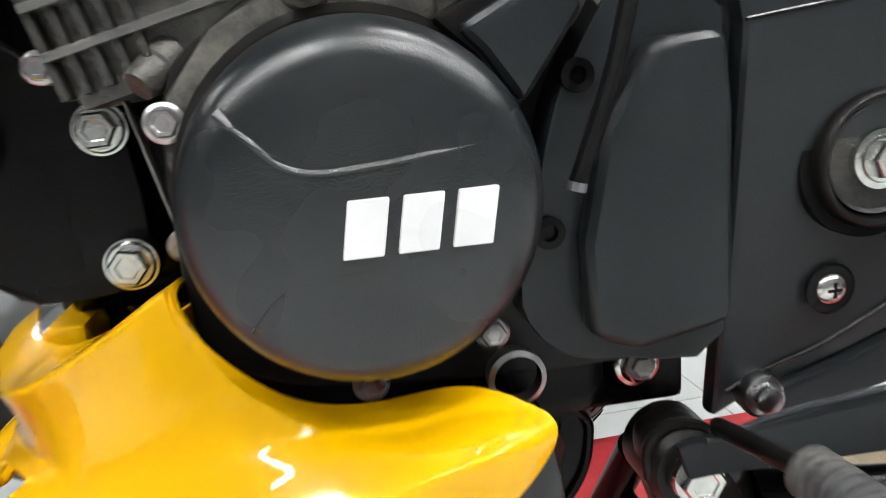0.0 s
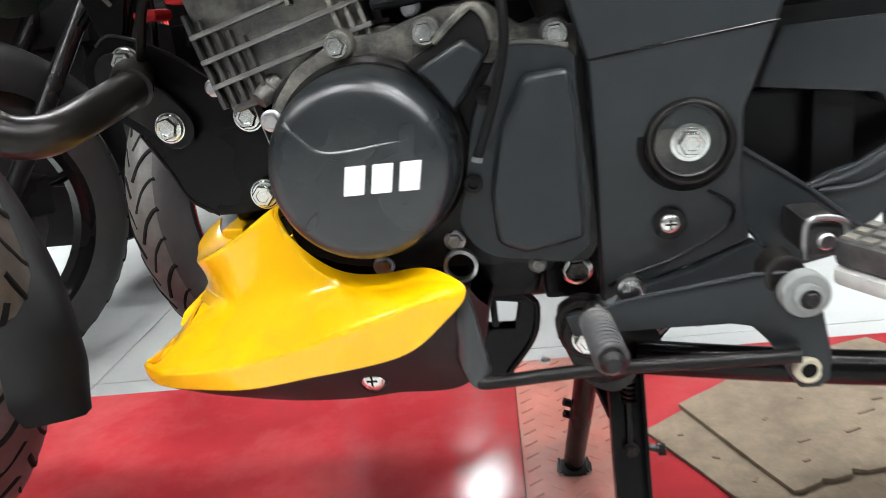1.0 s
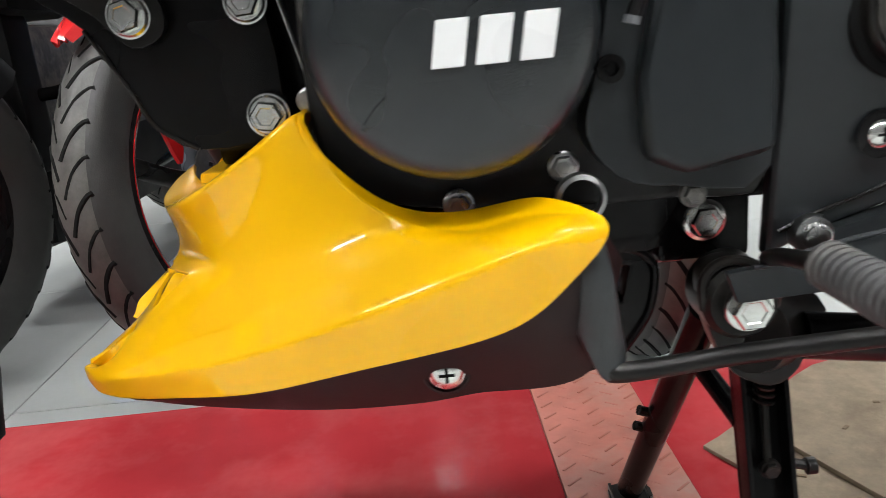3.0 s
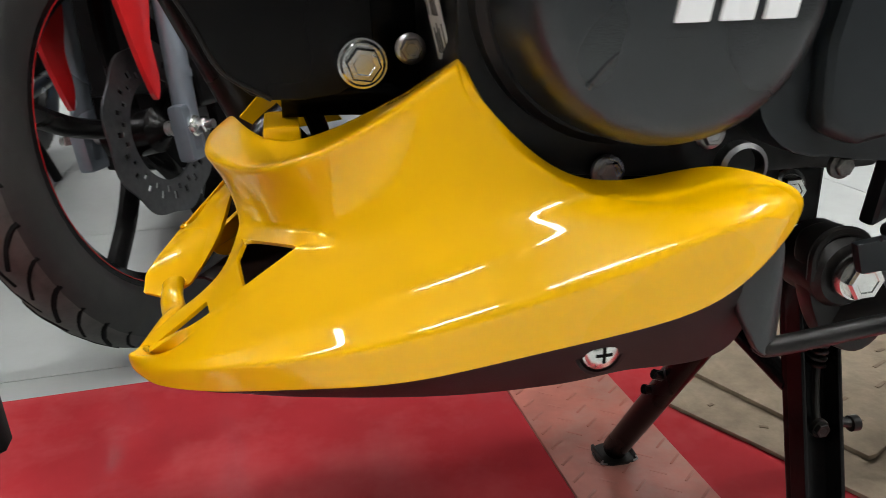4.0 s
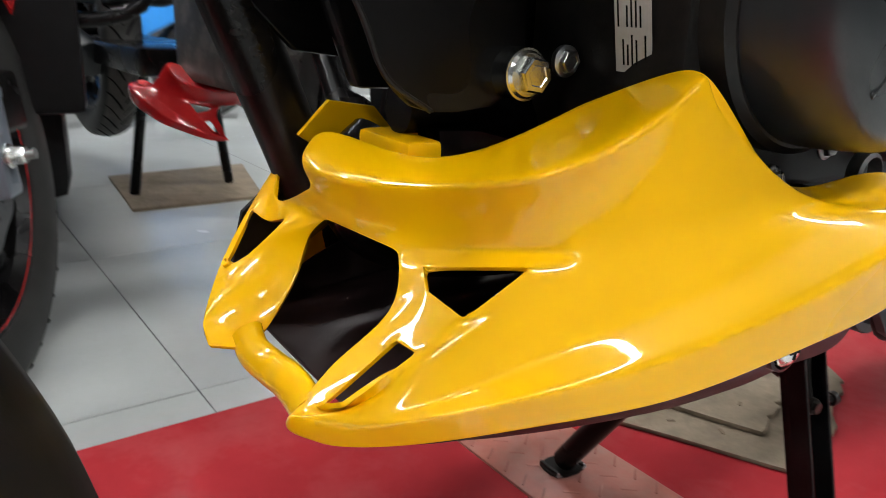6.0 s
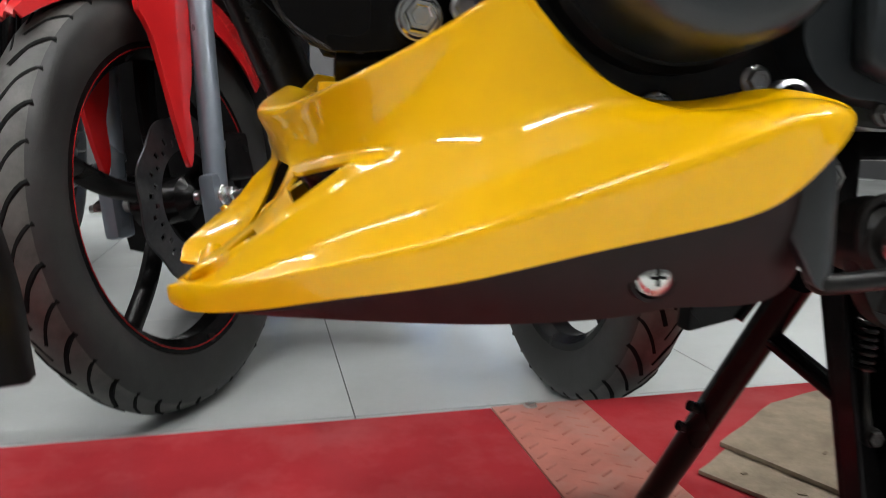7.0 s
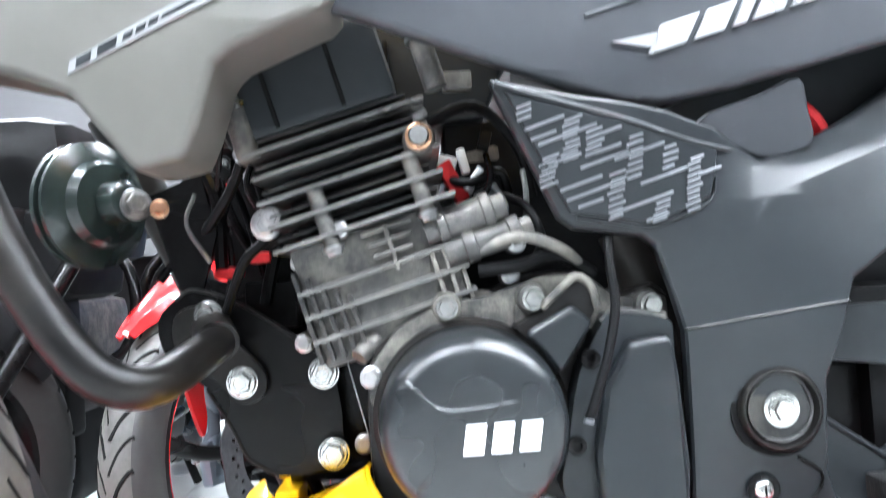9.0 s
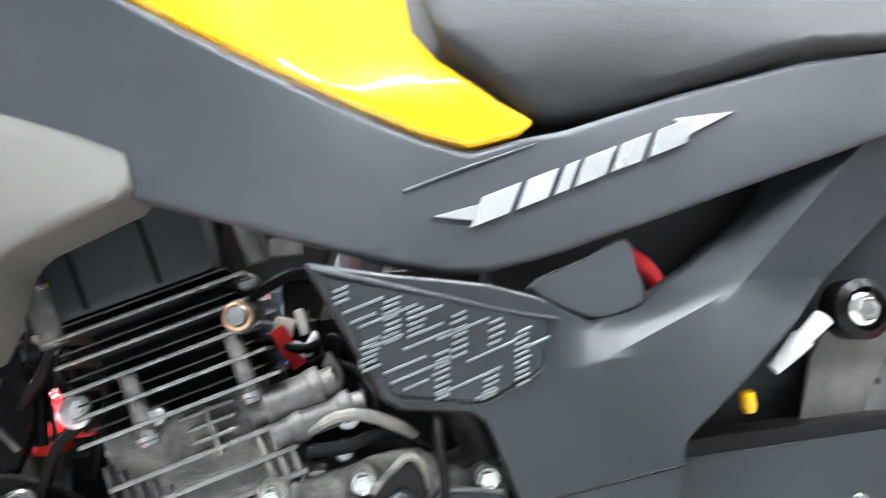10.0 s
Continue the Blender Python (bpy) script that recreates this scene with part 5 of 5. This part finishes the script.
bmesh.ops.recalc_face_normals(bm, faces=bm.faces)
bmesh.ops.solidify(bm, geom=bm.faces[:], thickness=0.003)
part("front_mudguard", bm, BLACKP, bike, "matt black front mudguard flap", 60)
part("fork", tube([(-0.40, 0.47, 0.30), (-0.33, 0.47, 0.55), (-0.27, 0.47, 0.80)], 0.016, 16, 0), BLACK, bike, "black front fork leg")
horn = part("horn", turned((-0.166, 0.556, 0.557), [(0, -0.012), (0.034, -0.012), (0.042, -0.009), (0.047, -0.004), (0.047, 0.0), (0.043, 0.001), (0.043, 0.004), (0.047, 0.005), (0.047, 0.008), (0.040, 0.012), (0.033, 0.014), (0.030, 0.022), (0.016, 0.024), (0.015, 0.038), (0.011, 0.041), (0, 0.042)], 40, (0.90, -0.42, 0.0)), HORNM, bike, "round dark green-black horn")
part("horn_bolt", bolt_mesh((-0.127, 0.538, 0.557), 0.0065, (0.90, -0.42, 0.0)), STEEL, horn)
nut = part("horn_nut", bolt_mesh((-0.118, 0.520, 0.552), 0.008, (0.6, -0.75, 0.1)), ALUD, bike)
part("gold_nut", bolt_mesh((-0.089, 0.482, 0.544), 0.0045, (0.3, -0.95, 0.1)), COPPER, nut)
part("horn_bracket", prism([(-0.12, 0.56), (-0.08, 0.575), (-0.07, 0.53), (-0.085, 0.48), (-0.10, 0.49)], 0.545, 0.549, 0.001), BLACK, bike)
part("ignition_box", block((-0.060, 0.575, 0.455), (-0.020, 0.605, 0.492), 0.003, pose(0, 0, 0)), BLACKP, bike, "small black ignition box")
for cx_, cz_ in ((-0.080, 0.496), (-0.054, 0.506)):
    part("red_cap", block((cx_, 0.560, cz_), (cx_ + 0.019, 0.592, cz_ + 0.009), 0.005), REDTAG, bike, "red plastic cap")
random.seed(21)
for k in range(9):
    a = Vector((random.uniform(-0.14, -0.03), random.uniform(0.56, 0.62), random.uniform(0.58, 0.66)))
    c = Vector((random.uniform(-0.12, -0.02), random.uniform(0.55, 0.60), random.uniform(0.44, 0.52)))
    m_ = a.lerp(c, 0.5) + Vector((random.uniform(-0.03, 0.03), -0.01, 0))
    part("cable", tube([a, m_, c], random.choice((0.0025, 0.0035, 0.005)), 8, 6), random.choice((BLACK, BLACKP, BLACKP)), bike)
# added sheet, stands in for the darkness between horn and cylinder
part("dark_backing", prism([(-0.078, 0.480), (-0.078, 0.600), (-0.010, 0.615), (0.0, 0.50)], 0.615, 0.621, 0.002), BLACKP, bike, "added black backing for the dark gap before the cylinder")
part("inner_panel", prism([(-0.11, 0.50), (0.02, 0.46), (0.03, 0.36), (-0.05, 0.37), (-0.12, 0.44)], 0.640, 0.646, 0.002), BLACK, bike)
part("carburettor", turned((0.135, 0.565, 0.575), [(0.0, -0.03), (0.022, -0.03), (0.026, 0.0), (0.022, 0.04), (0, 0.04)], 20, (0.9, 0.1, 0.1)), ALUD, bike, "cast throttle body")
part("connector", block((0.100, 0.487, 0.612), (0.120, 0.50, 0.624), 0.002, None), ALU, bike, "grey cable connector")
for lo, hi, tilt in (((0.094, 0.528, 0.561), (0.108, 0.540, 0.574), 18), ((0.110, 0.530, 0.560), (0.1165, 0.540, 0.579), -12), ((0.104, 0.526, 0.547), (0.120, 0.536, 0.555), 24)):
    mid = [(a + b) / 2 for a, b in zip(lo, hi)]
    part("connector", block([a - m for a, m in zip(lo, mid)], [b - m for b, m in zip(hi, mid)], 0.002, pose(*mid, 0, tilt, 0)), WHITE, bike, "white cable connector")
part("plug_lead", tube([(0.083, 0.47, 0.585), (0.12, 0.49, 0.60), (0.15, 0.51, 0.575), (0.16, 0.52, 0.54)], 0.004, 10, 5), BLACKP, bike)
part("case_pipe", tube([(0.11, 0.468, 0.500), (0.14, 0.462, 0.510), (0.168, 0.466, 0.500), (0.185, 0.48, 0.485)], 0.0038, 10, 5), ALU, bike)
# small fittings in front of and behind the cylinder
random.seed(12)
for x0, x1, z0, z1, n in ((-0.075, -0.030, 0.515, 0.605, 9), (0.105, 0.160, 0.495, 0.590, 9), (0.060, 0.095, 0.425, 0.50, 5)):
    for k in range(n):
        x, z, y = random.uniform(x0, x1), random.uniform(z0, z1), random.uniform(0.492, 0.515)
        if k % 3 == 0:
            bolt((x, y, z), random.uniform(0.0032, 0.0048), bike, STEEL, (random.uniform(-0.6, 0.6), -1, random.uniform(-0.2, 0.8)), 1.2)
        elif k % 3 == 1:
            part("cable_clip", block((-0.004, -0.003, -0.007), (0.004, 0.003, 0.007), 0.0012, pose(x, y, z, random.uniform(-30, 30), random.uniform(-50, 50), 0)), random.choice((BLACKP, BLACKP, LABEL)), bike)
        else:
            part("cable", tube([(x, y, z), (x + random.uniform(-0.012, 0.012), y - 0.006, z - 0.02), (x + random.uniform(-0.02, 0.02), y + 0.01, z - 0.045)], random.uniform(0.0014, 0.0024), 8, 5), random.choice((BLACK, NYLON, ALUD)), bike)
rear_light = part("rear_bracket", turned((0.509, 0.495, 0.536), [(0.022, 0.02), (0.022, 0.0), (0.016, -0.004), (0.014, 0.002), (0, 0.002)], 28), BLACK, bike, "black round mounting with a bright bolt")
bolt((0.509, 0.495, 0.536), 0.009, rear_light, ZINC)
part("cloth", join(tube([(0.480, 0.50, 0.533), (0.470, 0.499, 0.526), (0.458, 0.50, 0.517)], 0.0075, 12, 4, 0.7, None, 0.8), tube([(0.462, 0.50, 0.520), (0.449, 0.498, 0.511), (0.436, 0.50, 0.501)], 0.0085, 12, 4, 0.7, None, 0.6)), LABEL, bike, "white wrapping")
part("oil_cap", turned((0.42, 0.51, 0.472), [(0.004, 0.0), (0.006, 0.005), (0.0055, 0.014), (0.003, 0.016)], 16, "z"), YELLOW, bike, "yellow cap")
part("dusty_guard", prism([(0.455, 0.445), (0.476, 0.506), (0.490, 0.524), (0.53, 0.535), (0.64, 0.54), (0.64, 0.445)], 0.515, 0.520, 0.003), SMOKE, bike, "dusty black chain guard")
part("swing_top", block((0.345, 0.497, 0.440), (0.64, 0.535, 0.462), 0.004), BLACKP, bike)


# ---- other motorcycles in the row ----
def parked_front(x, y, heading, r, lean, paint, label, fender=True, stripe=None, pan_mat=None, turn=90):
    """The front of a parked motorcycle, seen past the yellow one: wheel, fork, mudguard, lamp, tank, engine and rear wheel."""
    e = thing("motorcycle", label, "motorcycle", (x, y, 0.0), "parked motorcycles")
    c = (x, y, r)
    M = Matrix.Translation((x, y, 0)) @ pose(0, 0, 0, 0, 0, heading) @ pose(0, 0, 0, -lean) @ Matrix.Translation((0, 0, r))
    axle, hub_at = M.to_3x3() @ Vector((0, 1, 0)), M.translation
    wh = part("front_wheel", turned(hub_at, [(0, -0.06), (0.01, -0.06), (0.01, 0.06), (0, 0.06)], 12, axle), STEEL, e)
    wheel(c, heading, r, 0.076, wh, BLACK, stripe, lean=lean)

    def L(px, py, pz):
        return M @ Vector((px, py, pz))

    rake = ((0.0, -0.03), (0.030, 0.22), (0.085, 0.62)) if stripe else ((-0.013, -0.03), (0.155, 0.22), (0.36, 0.54))
    for sgn in (-1, 1):
        f = part("fork", tube([L(px, sgn * 0.078, pz) for px, pz in rake], 0.0155, 16, 0), FORK if stripe else BLACK, e, "straight front fork leg")
        part("fork_collar", tube([L(0.012, sgn * 0.078, 0.062), L(0.0135, sgn * 0.078, 0.072)], 0.0165, 16, 0), FORK if stripe else BLACK, f)
        part("fork_foot", block((-0.020, -0.012, -0.045), (0.020, 0.012, 0.03), 0.008, M @ pose(0.0, sgn * 0.078, 0)), FORK if stripe else BLACK, f)
        part("axle_nut", bolt_mesh(L(0.0, sgn * 0.091, 0.0), 0.011, M.to_3x3() @ Vector((0, sgn, 0)), 1.3, 1.6), ZINC, f)
        part("axle_end", turned(L(0.0, sgn * 0.106, 0.0), [(0, -0.012), (0.006, -0.012), (0.006, 0.012), (0, 0.012)], 14, axle), STEEL, f)
    part("caliper", block((-0.02, -0.025, -0.035), (0.05, 0.025, 0.035), 0.01, M @ pose(0.07, -0.05, 0.05)), BLACK, e, "black brake caliper")
    # a drilled brake disc with a waved rim
    bm = bmesh.new()
    ring = [[bm.verts.new(L((q + (0.003 * math.cos(a * 9) if k == 4 else 0)) * math.cos(a), -0.040, (q + (0.003 * math.cos(a * 9) if k == 4 else 0)) * math.sin(a))) for k, q in enumerate((0.066, 0.074, 0.082, 0.092, 0.112))] for a in (2 * math.pi * i / 80 for i in range(80))]
    for i in range(80):
        for k in range(4):
            if (k == 1 and i % 4 == 0) or (k == 2 and i % 4 == 2):
                continue
            bm.faces.new((ring[i][k], ring[(i + 1) % 80][k], ring[(i + 1) % 80][k + 1], ring[i][k + 1]))
    bmesh.ops.recalc_face_normals(bm, faces=bm.faces)
    bmesh.ops.solidify(bm, geom=bm.faces[:], thickness=0.003)
    part("brake_disc", bm, DARKSTEEL, wh, "drilled dark steel brake disc")
    if fender:
        bm = bmesh.new()
        rows_ = []
        for i in range(26):
            u = i / 25
            a = math.radians(45 + 98 * u)
            w = 0.061 * min(1.0, 0.20 + 1.9 * u) - 0.012 * max(0.0, u - 0.6)
            edge = r * (1.06 - 0.20 * min(1.0, u * 2.2))
            crown = r + 0.040 - 0.012 * (1 - min(1.0, 4 * u))
            rows_.append([bm.verts.new(L(-rr * math.cos(a), yy, rr * math.sin(a))) for rr, yy in ((edge, -w - 0.003), ((edge + crown) / 2 + 0.006, -w), (crown - 0.006, -w * 0.55), (crown, 0), (crown - 0.006, w * 0.55), ((edge + crown) / 2 + 0.006, w), (edge, w + 0.003))])
        for A, B in zip(rows_, rows_[1:]):
            for j in range(6):
                bm.faces.new((A[j], A[j + 1], B[j + 1], B[j]))
        bmesh.ops.recalc_face_normals(bm, faces=bm.faces)
        bmesh.ops.solidify(bm, geom=bm.faces[:], thickness=0.003)
        mg = part("mudguard", bm, paint, e, "glossy front mudguard", 60)
        for sgn in (-1, 1):
            b = prism(smooth_poly([(-0.088, 0.243), (-0.068, 0.205), (-0.056, 0.150), (-0.046, 0.095), (-0.034, 0.050), (-0.026, 0.042), (-0.014, 0.070), (-0.012, 0.115), (0.002, 0.150), (0.014, 0.200), (0.020, 0.262), (-0.03, 0.272)], 3), -0.004, 0.004, 0.003)
            bmesh.ops.transform(b, matrix=M @ pose(0.0, sgn * 0.064, 0), verts=b.verts)
            part("fork_guard", b, paint, mg)
    B = Matrix.Translation((x, y, 0)) @ pose(0, 0, 0, 0, 0, turn)      # the body points away from the border

    def body(name, lo, hi, w, mat, lab=""):
        return part(name, block(lo, hi, w, B), mat, e, lab)

    for sgn in ((-1, 1) if not pan_mat else ()):
        part("front_guard", tube([B @ Vector((0.30, sgn * 0.10, 0.42)), B @ Vector((0.26, sgn * 0.26, 0.45)), B @ Vector((0.28, sgn * 0.27, 0.60)), B @ Vector((0.36, sgn * 0.12, 0.72))], 0.011, 12, 5), BLACK, e)
    for k in range(6):
        body("radiator_fin", (0.30, -0.13, 0.38 + 0.03 * k), (0.37, 0.13, 0.395 + 0.03 * k), 0.002, ALUD)
    part("header_pipe", tube([B @ Vector((0.42, -0.05, 0.46)), B @ Vector((0.32, -0.05, 0.40)), B @ Vector((0.36, -0.06, 0.28)), B @ Vector((0.6, -0.12, 0.22)), B @ Vector((1.2, -0.16, 0.26))], 0.018, 14, 5), BLACK, e)
    body("engine", (0.38, -0.09, 0.30), (0.74, 0.07, 0.55), 0.03, ALUD, "dark engine block")
    body("tank", (0.30, -0.15, 0.62), (0.78, 0.15, 0.92), 0.08, paint, "painted fuel tank")
    body("radiator_shroud", (0.20, -0.20, 0.55), (0.46, 0.20, 0.72), 0.04, BLACKP)
    body("headlamp", (-0.06, -0.12, 0.74), (0.16, 0.12, 0.96), 0.05, BLACKP)
    body("seat", (0.74, -0.13, 0.72), (1.30, 0.13, 0.82), 0.04, SEATM)
    body("yoke", (0.10, -0.12, 0.66), (0.22, 0.12, 0.72), 0.01, BLACK)
    part("handlebar", tube([B @ Vector((0.3, -0.34, 0.98)), B @ Vector((0.22, -0.18, 1.0)), B @ Vector((0.2, 0, 0.97)), B @ Vector((0.22, 0.18, 1.0)), B @ Vector((0.3, 0.34, 0.98))], 0.012, 12, 4), BLACK, e)
    rear = B @ (Vector((1.43, 0.05, 0.375)) if pan_mat else Vector((1.3, 0, 0.305)))
    rw = part("rear_wheel", turned(rear, [(0, -0.09), (0.012, -0.09), (0.012, 0.09), (0, 0.09)], 12, B.to_3x3() @ Vector((0, 1, 0))), STEEL, e)
    wheel(tuple(rear), turn, 0.295, 0.10, rw)
    body("rear_mudguard", (1.08, -0.07, 0.44), (1.75, 0.10, 0.66), 0.03, BLACKP)
    body("swing_arm", (0.80, -0.09, 0.30), (1.42, 0.12, 0.36), 0.012, BLACK)
    muffler = part("muffler", tube([B @ Vector((1.18, 0.12, 0.31)), B @ Vector((1.45, 0.14, 0.37)), B @ Vector((1.85, 0.16, 0.46))], 0.042, 18, 4, 1.0, None, 1.0), PANEL, e, "dark grey muffler")
    part("muffler_bolt", bolt_mesh(B @ Vector((1.40, 0.183, 0.355)), 0.012, B.to_3x3() @ Vector((0, 1, 0))), ZINC, muffler)
    if not pan_mat:
        body("belly", (0.27, -0.15, 0.16), (0.95, 0.15, 0.34), 0.04, BLACKP, "black plastic belly cover")
        body("radiator", (0.22, -0.17, 0.30), (0.30, 0.17, 0.56), 0.015, BLACKP)
    for top, foot in (((0.925, 0.075), (0.983, 0.102)), ((0.925, -0.075), (1.010, -0.144))):
        part("stand_leg", tube([B @ Vector((*top, 0.30)), B @ Vector((*foot, 0.012))], 0.012, 12, 0), BLACK, e)
    if pan_mat:
        moved = {k: (x_ + 0.655, YC - y_, z_ - 0.035) for k, (x_, y_, z_) in V.items()}
        P = {k: B @ Vector(v) for k, v in moved.items()}
        Q = {k: B @ Vector((v[0], -v[1], v[2])) for k, v in moved.items() if k[0] in "BCMNU" and k[1:] in "012345678"}
        pan_ = cage(P, [f[::-1] for f in pan_faces], pan_mat, "belly_pan", e, "glossy red belly pan", lines, corners, 0.002, 2)
        cage(Q, [f for f in side_faces if all(k in Q for k in f)], pan_mat, "far_side", pan_, "", lines, corners, 0.002, 2)
    return e


red_bike = parked_front(-0.195, 1.222, 65, 0.284, 7.3, REDP, "red motorcycle parked with its front wheel at the floor border", True, REDP)
pan_bike = parked_front(0.333, 1.171, 95, 0.275, 0, BLACKP, "black motorcycle with a red belly pan on its centre stand", True, None, REDP, 94.0)
black_bike = parked_front(-0.741, 1.13, 57.5, 0.282, -5, BLACKP, "black motorcycle parked with its front wheel turned", True)
for e in (red_bike, pan_bike, black_bike):
    e.location.z -= STEP

def scooter(x, y):
    """A scooter seen in slices behind the row: leg shield, floorboard, tail, seat and wheels."""
    e = thing("scooter", "blue scooter parked in the row behind", "scooter", (x, y, 0.0))

    def side(name, pts, half, mat, lab="", w=0.02):
        bm = prism(smooth_poly(pts, 3), y - half, y + half, w)
        bmesh.ops.translate(bm, vec=(x, 0, 0), verts=bm.verts)
        return part(name, bm, mat, e, lab)

    side("leg_shield", [(-0.10, 0.86), (-0.02, 0.88), (0.06, 0.60), (0.12, 0.38), (0.10, 0.30), (0.03, 0.36), (-0.05, 0.60)], 0.17, BLUEP, "glossy blue leg shield")
    side("floorboard", [(0.05, 0.25), (0.10, 0.22), (0.46, 0.22), (0.48, 0.28), (0.10, 0.29)], 0.15, PLASTIC, "grey floorboard")
    side("tail", [(0.44, 0.26), (0.46, 0.55), (0.62, 0.66), (1.10, 0.74), (1.12, 0.62), (0.80, 0.38)], 0.14, BLUEP)
    side("seat", [(0.46, 0.66), (0.60, 0.74), (1.06, 0.80), (1.08, 0.74), (0.60, 0.64)], 0.13, SEATM, "", 0.03)
    for wx in (-0.08, 0.92):
        wr = 0.20
        wh = part("wheel", turned((x + wx, y, wr), [(0, -0.06), (0.02, -0.06), (0.02, 0.06), (0, 0.06)], 16), STEEL, e)
        wheel((x + wx, y, wr), 0, wr, 0.09, wh, grooves=20)
    return e


blue_scooter = scooter(-0.22, 3.38)
blue_scooter.location.z -= STEP

# ---- loose things on the floor ----
random.seed(11)


def torn_sheet(name, corners, z, thick, label, ragged=()):
    """A cardboard sheet with slightly wavy, torn edges."""
    pts = []
    k = len(corners)
    for i in range(k):
        a, b = Vector(corners[i]), Vector(corners[(i + 1) % k])
        n = 16 if i in ragged else 5
        for s in range(n):
            p = a.lerp(b, s / n)
            j = 0.006 if i in ragged else 0.0012
            if s:
                p += Vector((random.uniform(-j, j), random.uniform(-j, j)))
            pts.append((p.x, p.y))
    return solo(name, slab(pts, z, z + thick, 0.0008), CARD, label, "cardboard", (corners[0][0], corners[0][1], z))


low_card = torn_sheet("cardboard", [(0.308, 0.760), (0.410, 0.566), (0.62, 0.66), (0.74, 0.84), (0.60, 0.93), (0.40, 0.83)], 0.001, 0.004, "flat brown cardboard sheet lying on the red floor", (1,))
top_card = torn_sheet("cardboard", [(0.355, 0.803), (0.427, 0.634), (0.614, 0.70), (0.70, 0.83), (0.625, 0.945), (0.47, 0.89)], 0.0055, 0.005, "torn brown cardboard sheet on top of another", (1,))
torn_sheet("cardboard", [(0.130, 2.018), (0.435, 2.018), (0.52, 2.41), (0.149, 2.387)], -STEP - 0.001, 0.008, "brown cardboard under a parked motorcycle's stand")
def flute(sheet_ob, spots, z):
    for (px_, py_, l_, turn_) in spots:
        part("tear", block((-l_, -0.0018, 0.0), (l_, 0.0018, 0.0009), 0.0004, pose(px_, py_, z, 0, 0, turn_)), CARDIN, sheet_ob)


flute(low_card, ((0.40, 0.66, 0.005, 60), (0.47, 0.615, 0.003, 10), (0.372, 0.70, 0.004, -25), (0.435, 0.600, 0.006, 28), (0.345, 0.745, 0.003, 15)), 0.0052)
flute(top_card, ((0.52, 0.73, 0.009, 25), (0.44, 0.76, 0.004, 40), (0.57, 0.79, 0.006, 15), (0.465, 0.715, 0.007, 22), (0.49, 0.80, 0.003, -10), (0.455, 0.68, 0.004, 30), (0.548, 0.765, 0.011, 24), (0.60, 0.745, 0.005, 5)), 0.0107)
solo("nut", bolt_mesh((0.206, 0.950, 0.001), 0.006, (0, 0, 1)), STEEL, "loose steel nut on the floor edge", "nut", (0.206, 0.948, 0.0))

# ---- floor pieces ----
strip = solo("floor_plate", block((0.161, RED0, -0.006), (0.271, BORDER - 0.008, 0.0015), 0.0004, LAID), PLATE, "worn pinkish diamond-tread steel floor strip", "floor plate", (0, 0, 0), "", "structure")
bar_me = finish(block((-0.0085, -0.0012, 0.0), (0.0085, 0.0012, 0.0009), 0.0004), PLATEBAR, "tread_bar")
faint_me = finish(block((-0.0075, -0.0011, 0.0), (0.0075, 0.0011, 0.0005), 0.0002), PLATE, "tread_bar")
for i in range(27):
    for j in range(5):
        b = new("tread_bar", faint_me if j % 2 else bar_me)
        b.parent = strip
        b.matrix_basis = LAID @ pose(0.172 + 0.0225 * j, BORDER - 0.022 - 0.024 * i - (0.012 if j % 2 else 0), 0.0013, 0, 0, -40 if j % 2 else 38)
xs = [X0 - 0.3, -3.49, -2.905, -2.32, -1.735, -1.145, -0.5575, 0.026, 0.614, 1.20, 1.785, 2.37, 2.955, 3.54, X1 + 0.3]
front = [Y0 - 0.3, -2.31, -1.745, -1.18, -0.615, RED0 - 0.004]
ys = [BORDER, 1.130, 1.717, 2.302, 2.887, 3.472, 4.057, 4.642, 5.227, 5.812, Y1 + 0.3]
for xa, xb in zip(xs, xs[1:]):
    for ya, yb in (*zip(ys, ys[1:]), *zip(front, front[1:])):
        low = ya >= BORDER
        bm = block((xa + 0.001, ya + 0.001, -0.012), (xb - 0.001, yb - 0.001, -0.001), 0.0, pose(0, 0, -STEP if low else 0) @ LAID)
        t_ = new("tile", finish(bm, TILE if low else DIMTILE, "tile"))
        t_.parent = low_floor if low else floor_ob

# ---- true size: the plan above is drawn a little small ----
for ob in list(scene.objects):
    if ob.parent is None and ob is not cam:
        ob.location = ob.location * TRUE
        ob.scale = ob.scale * TRUE
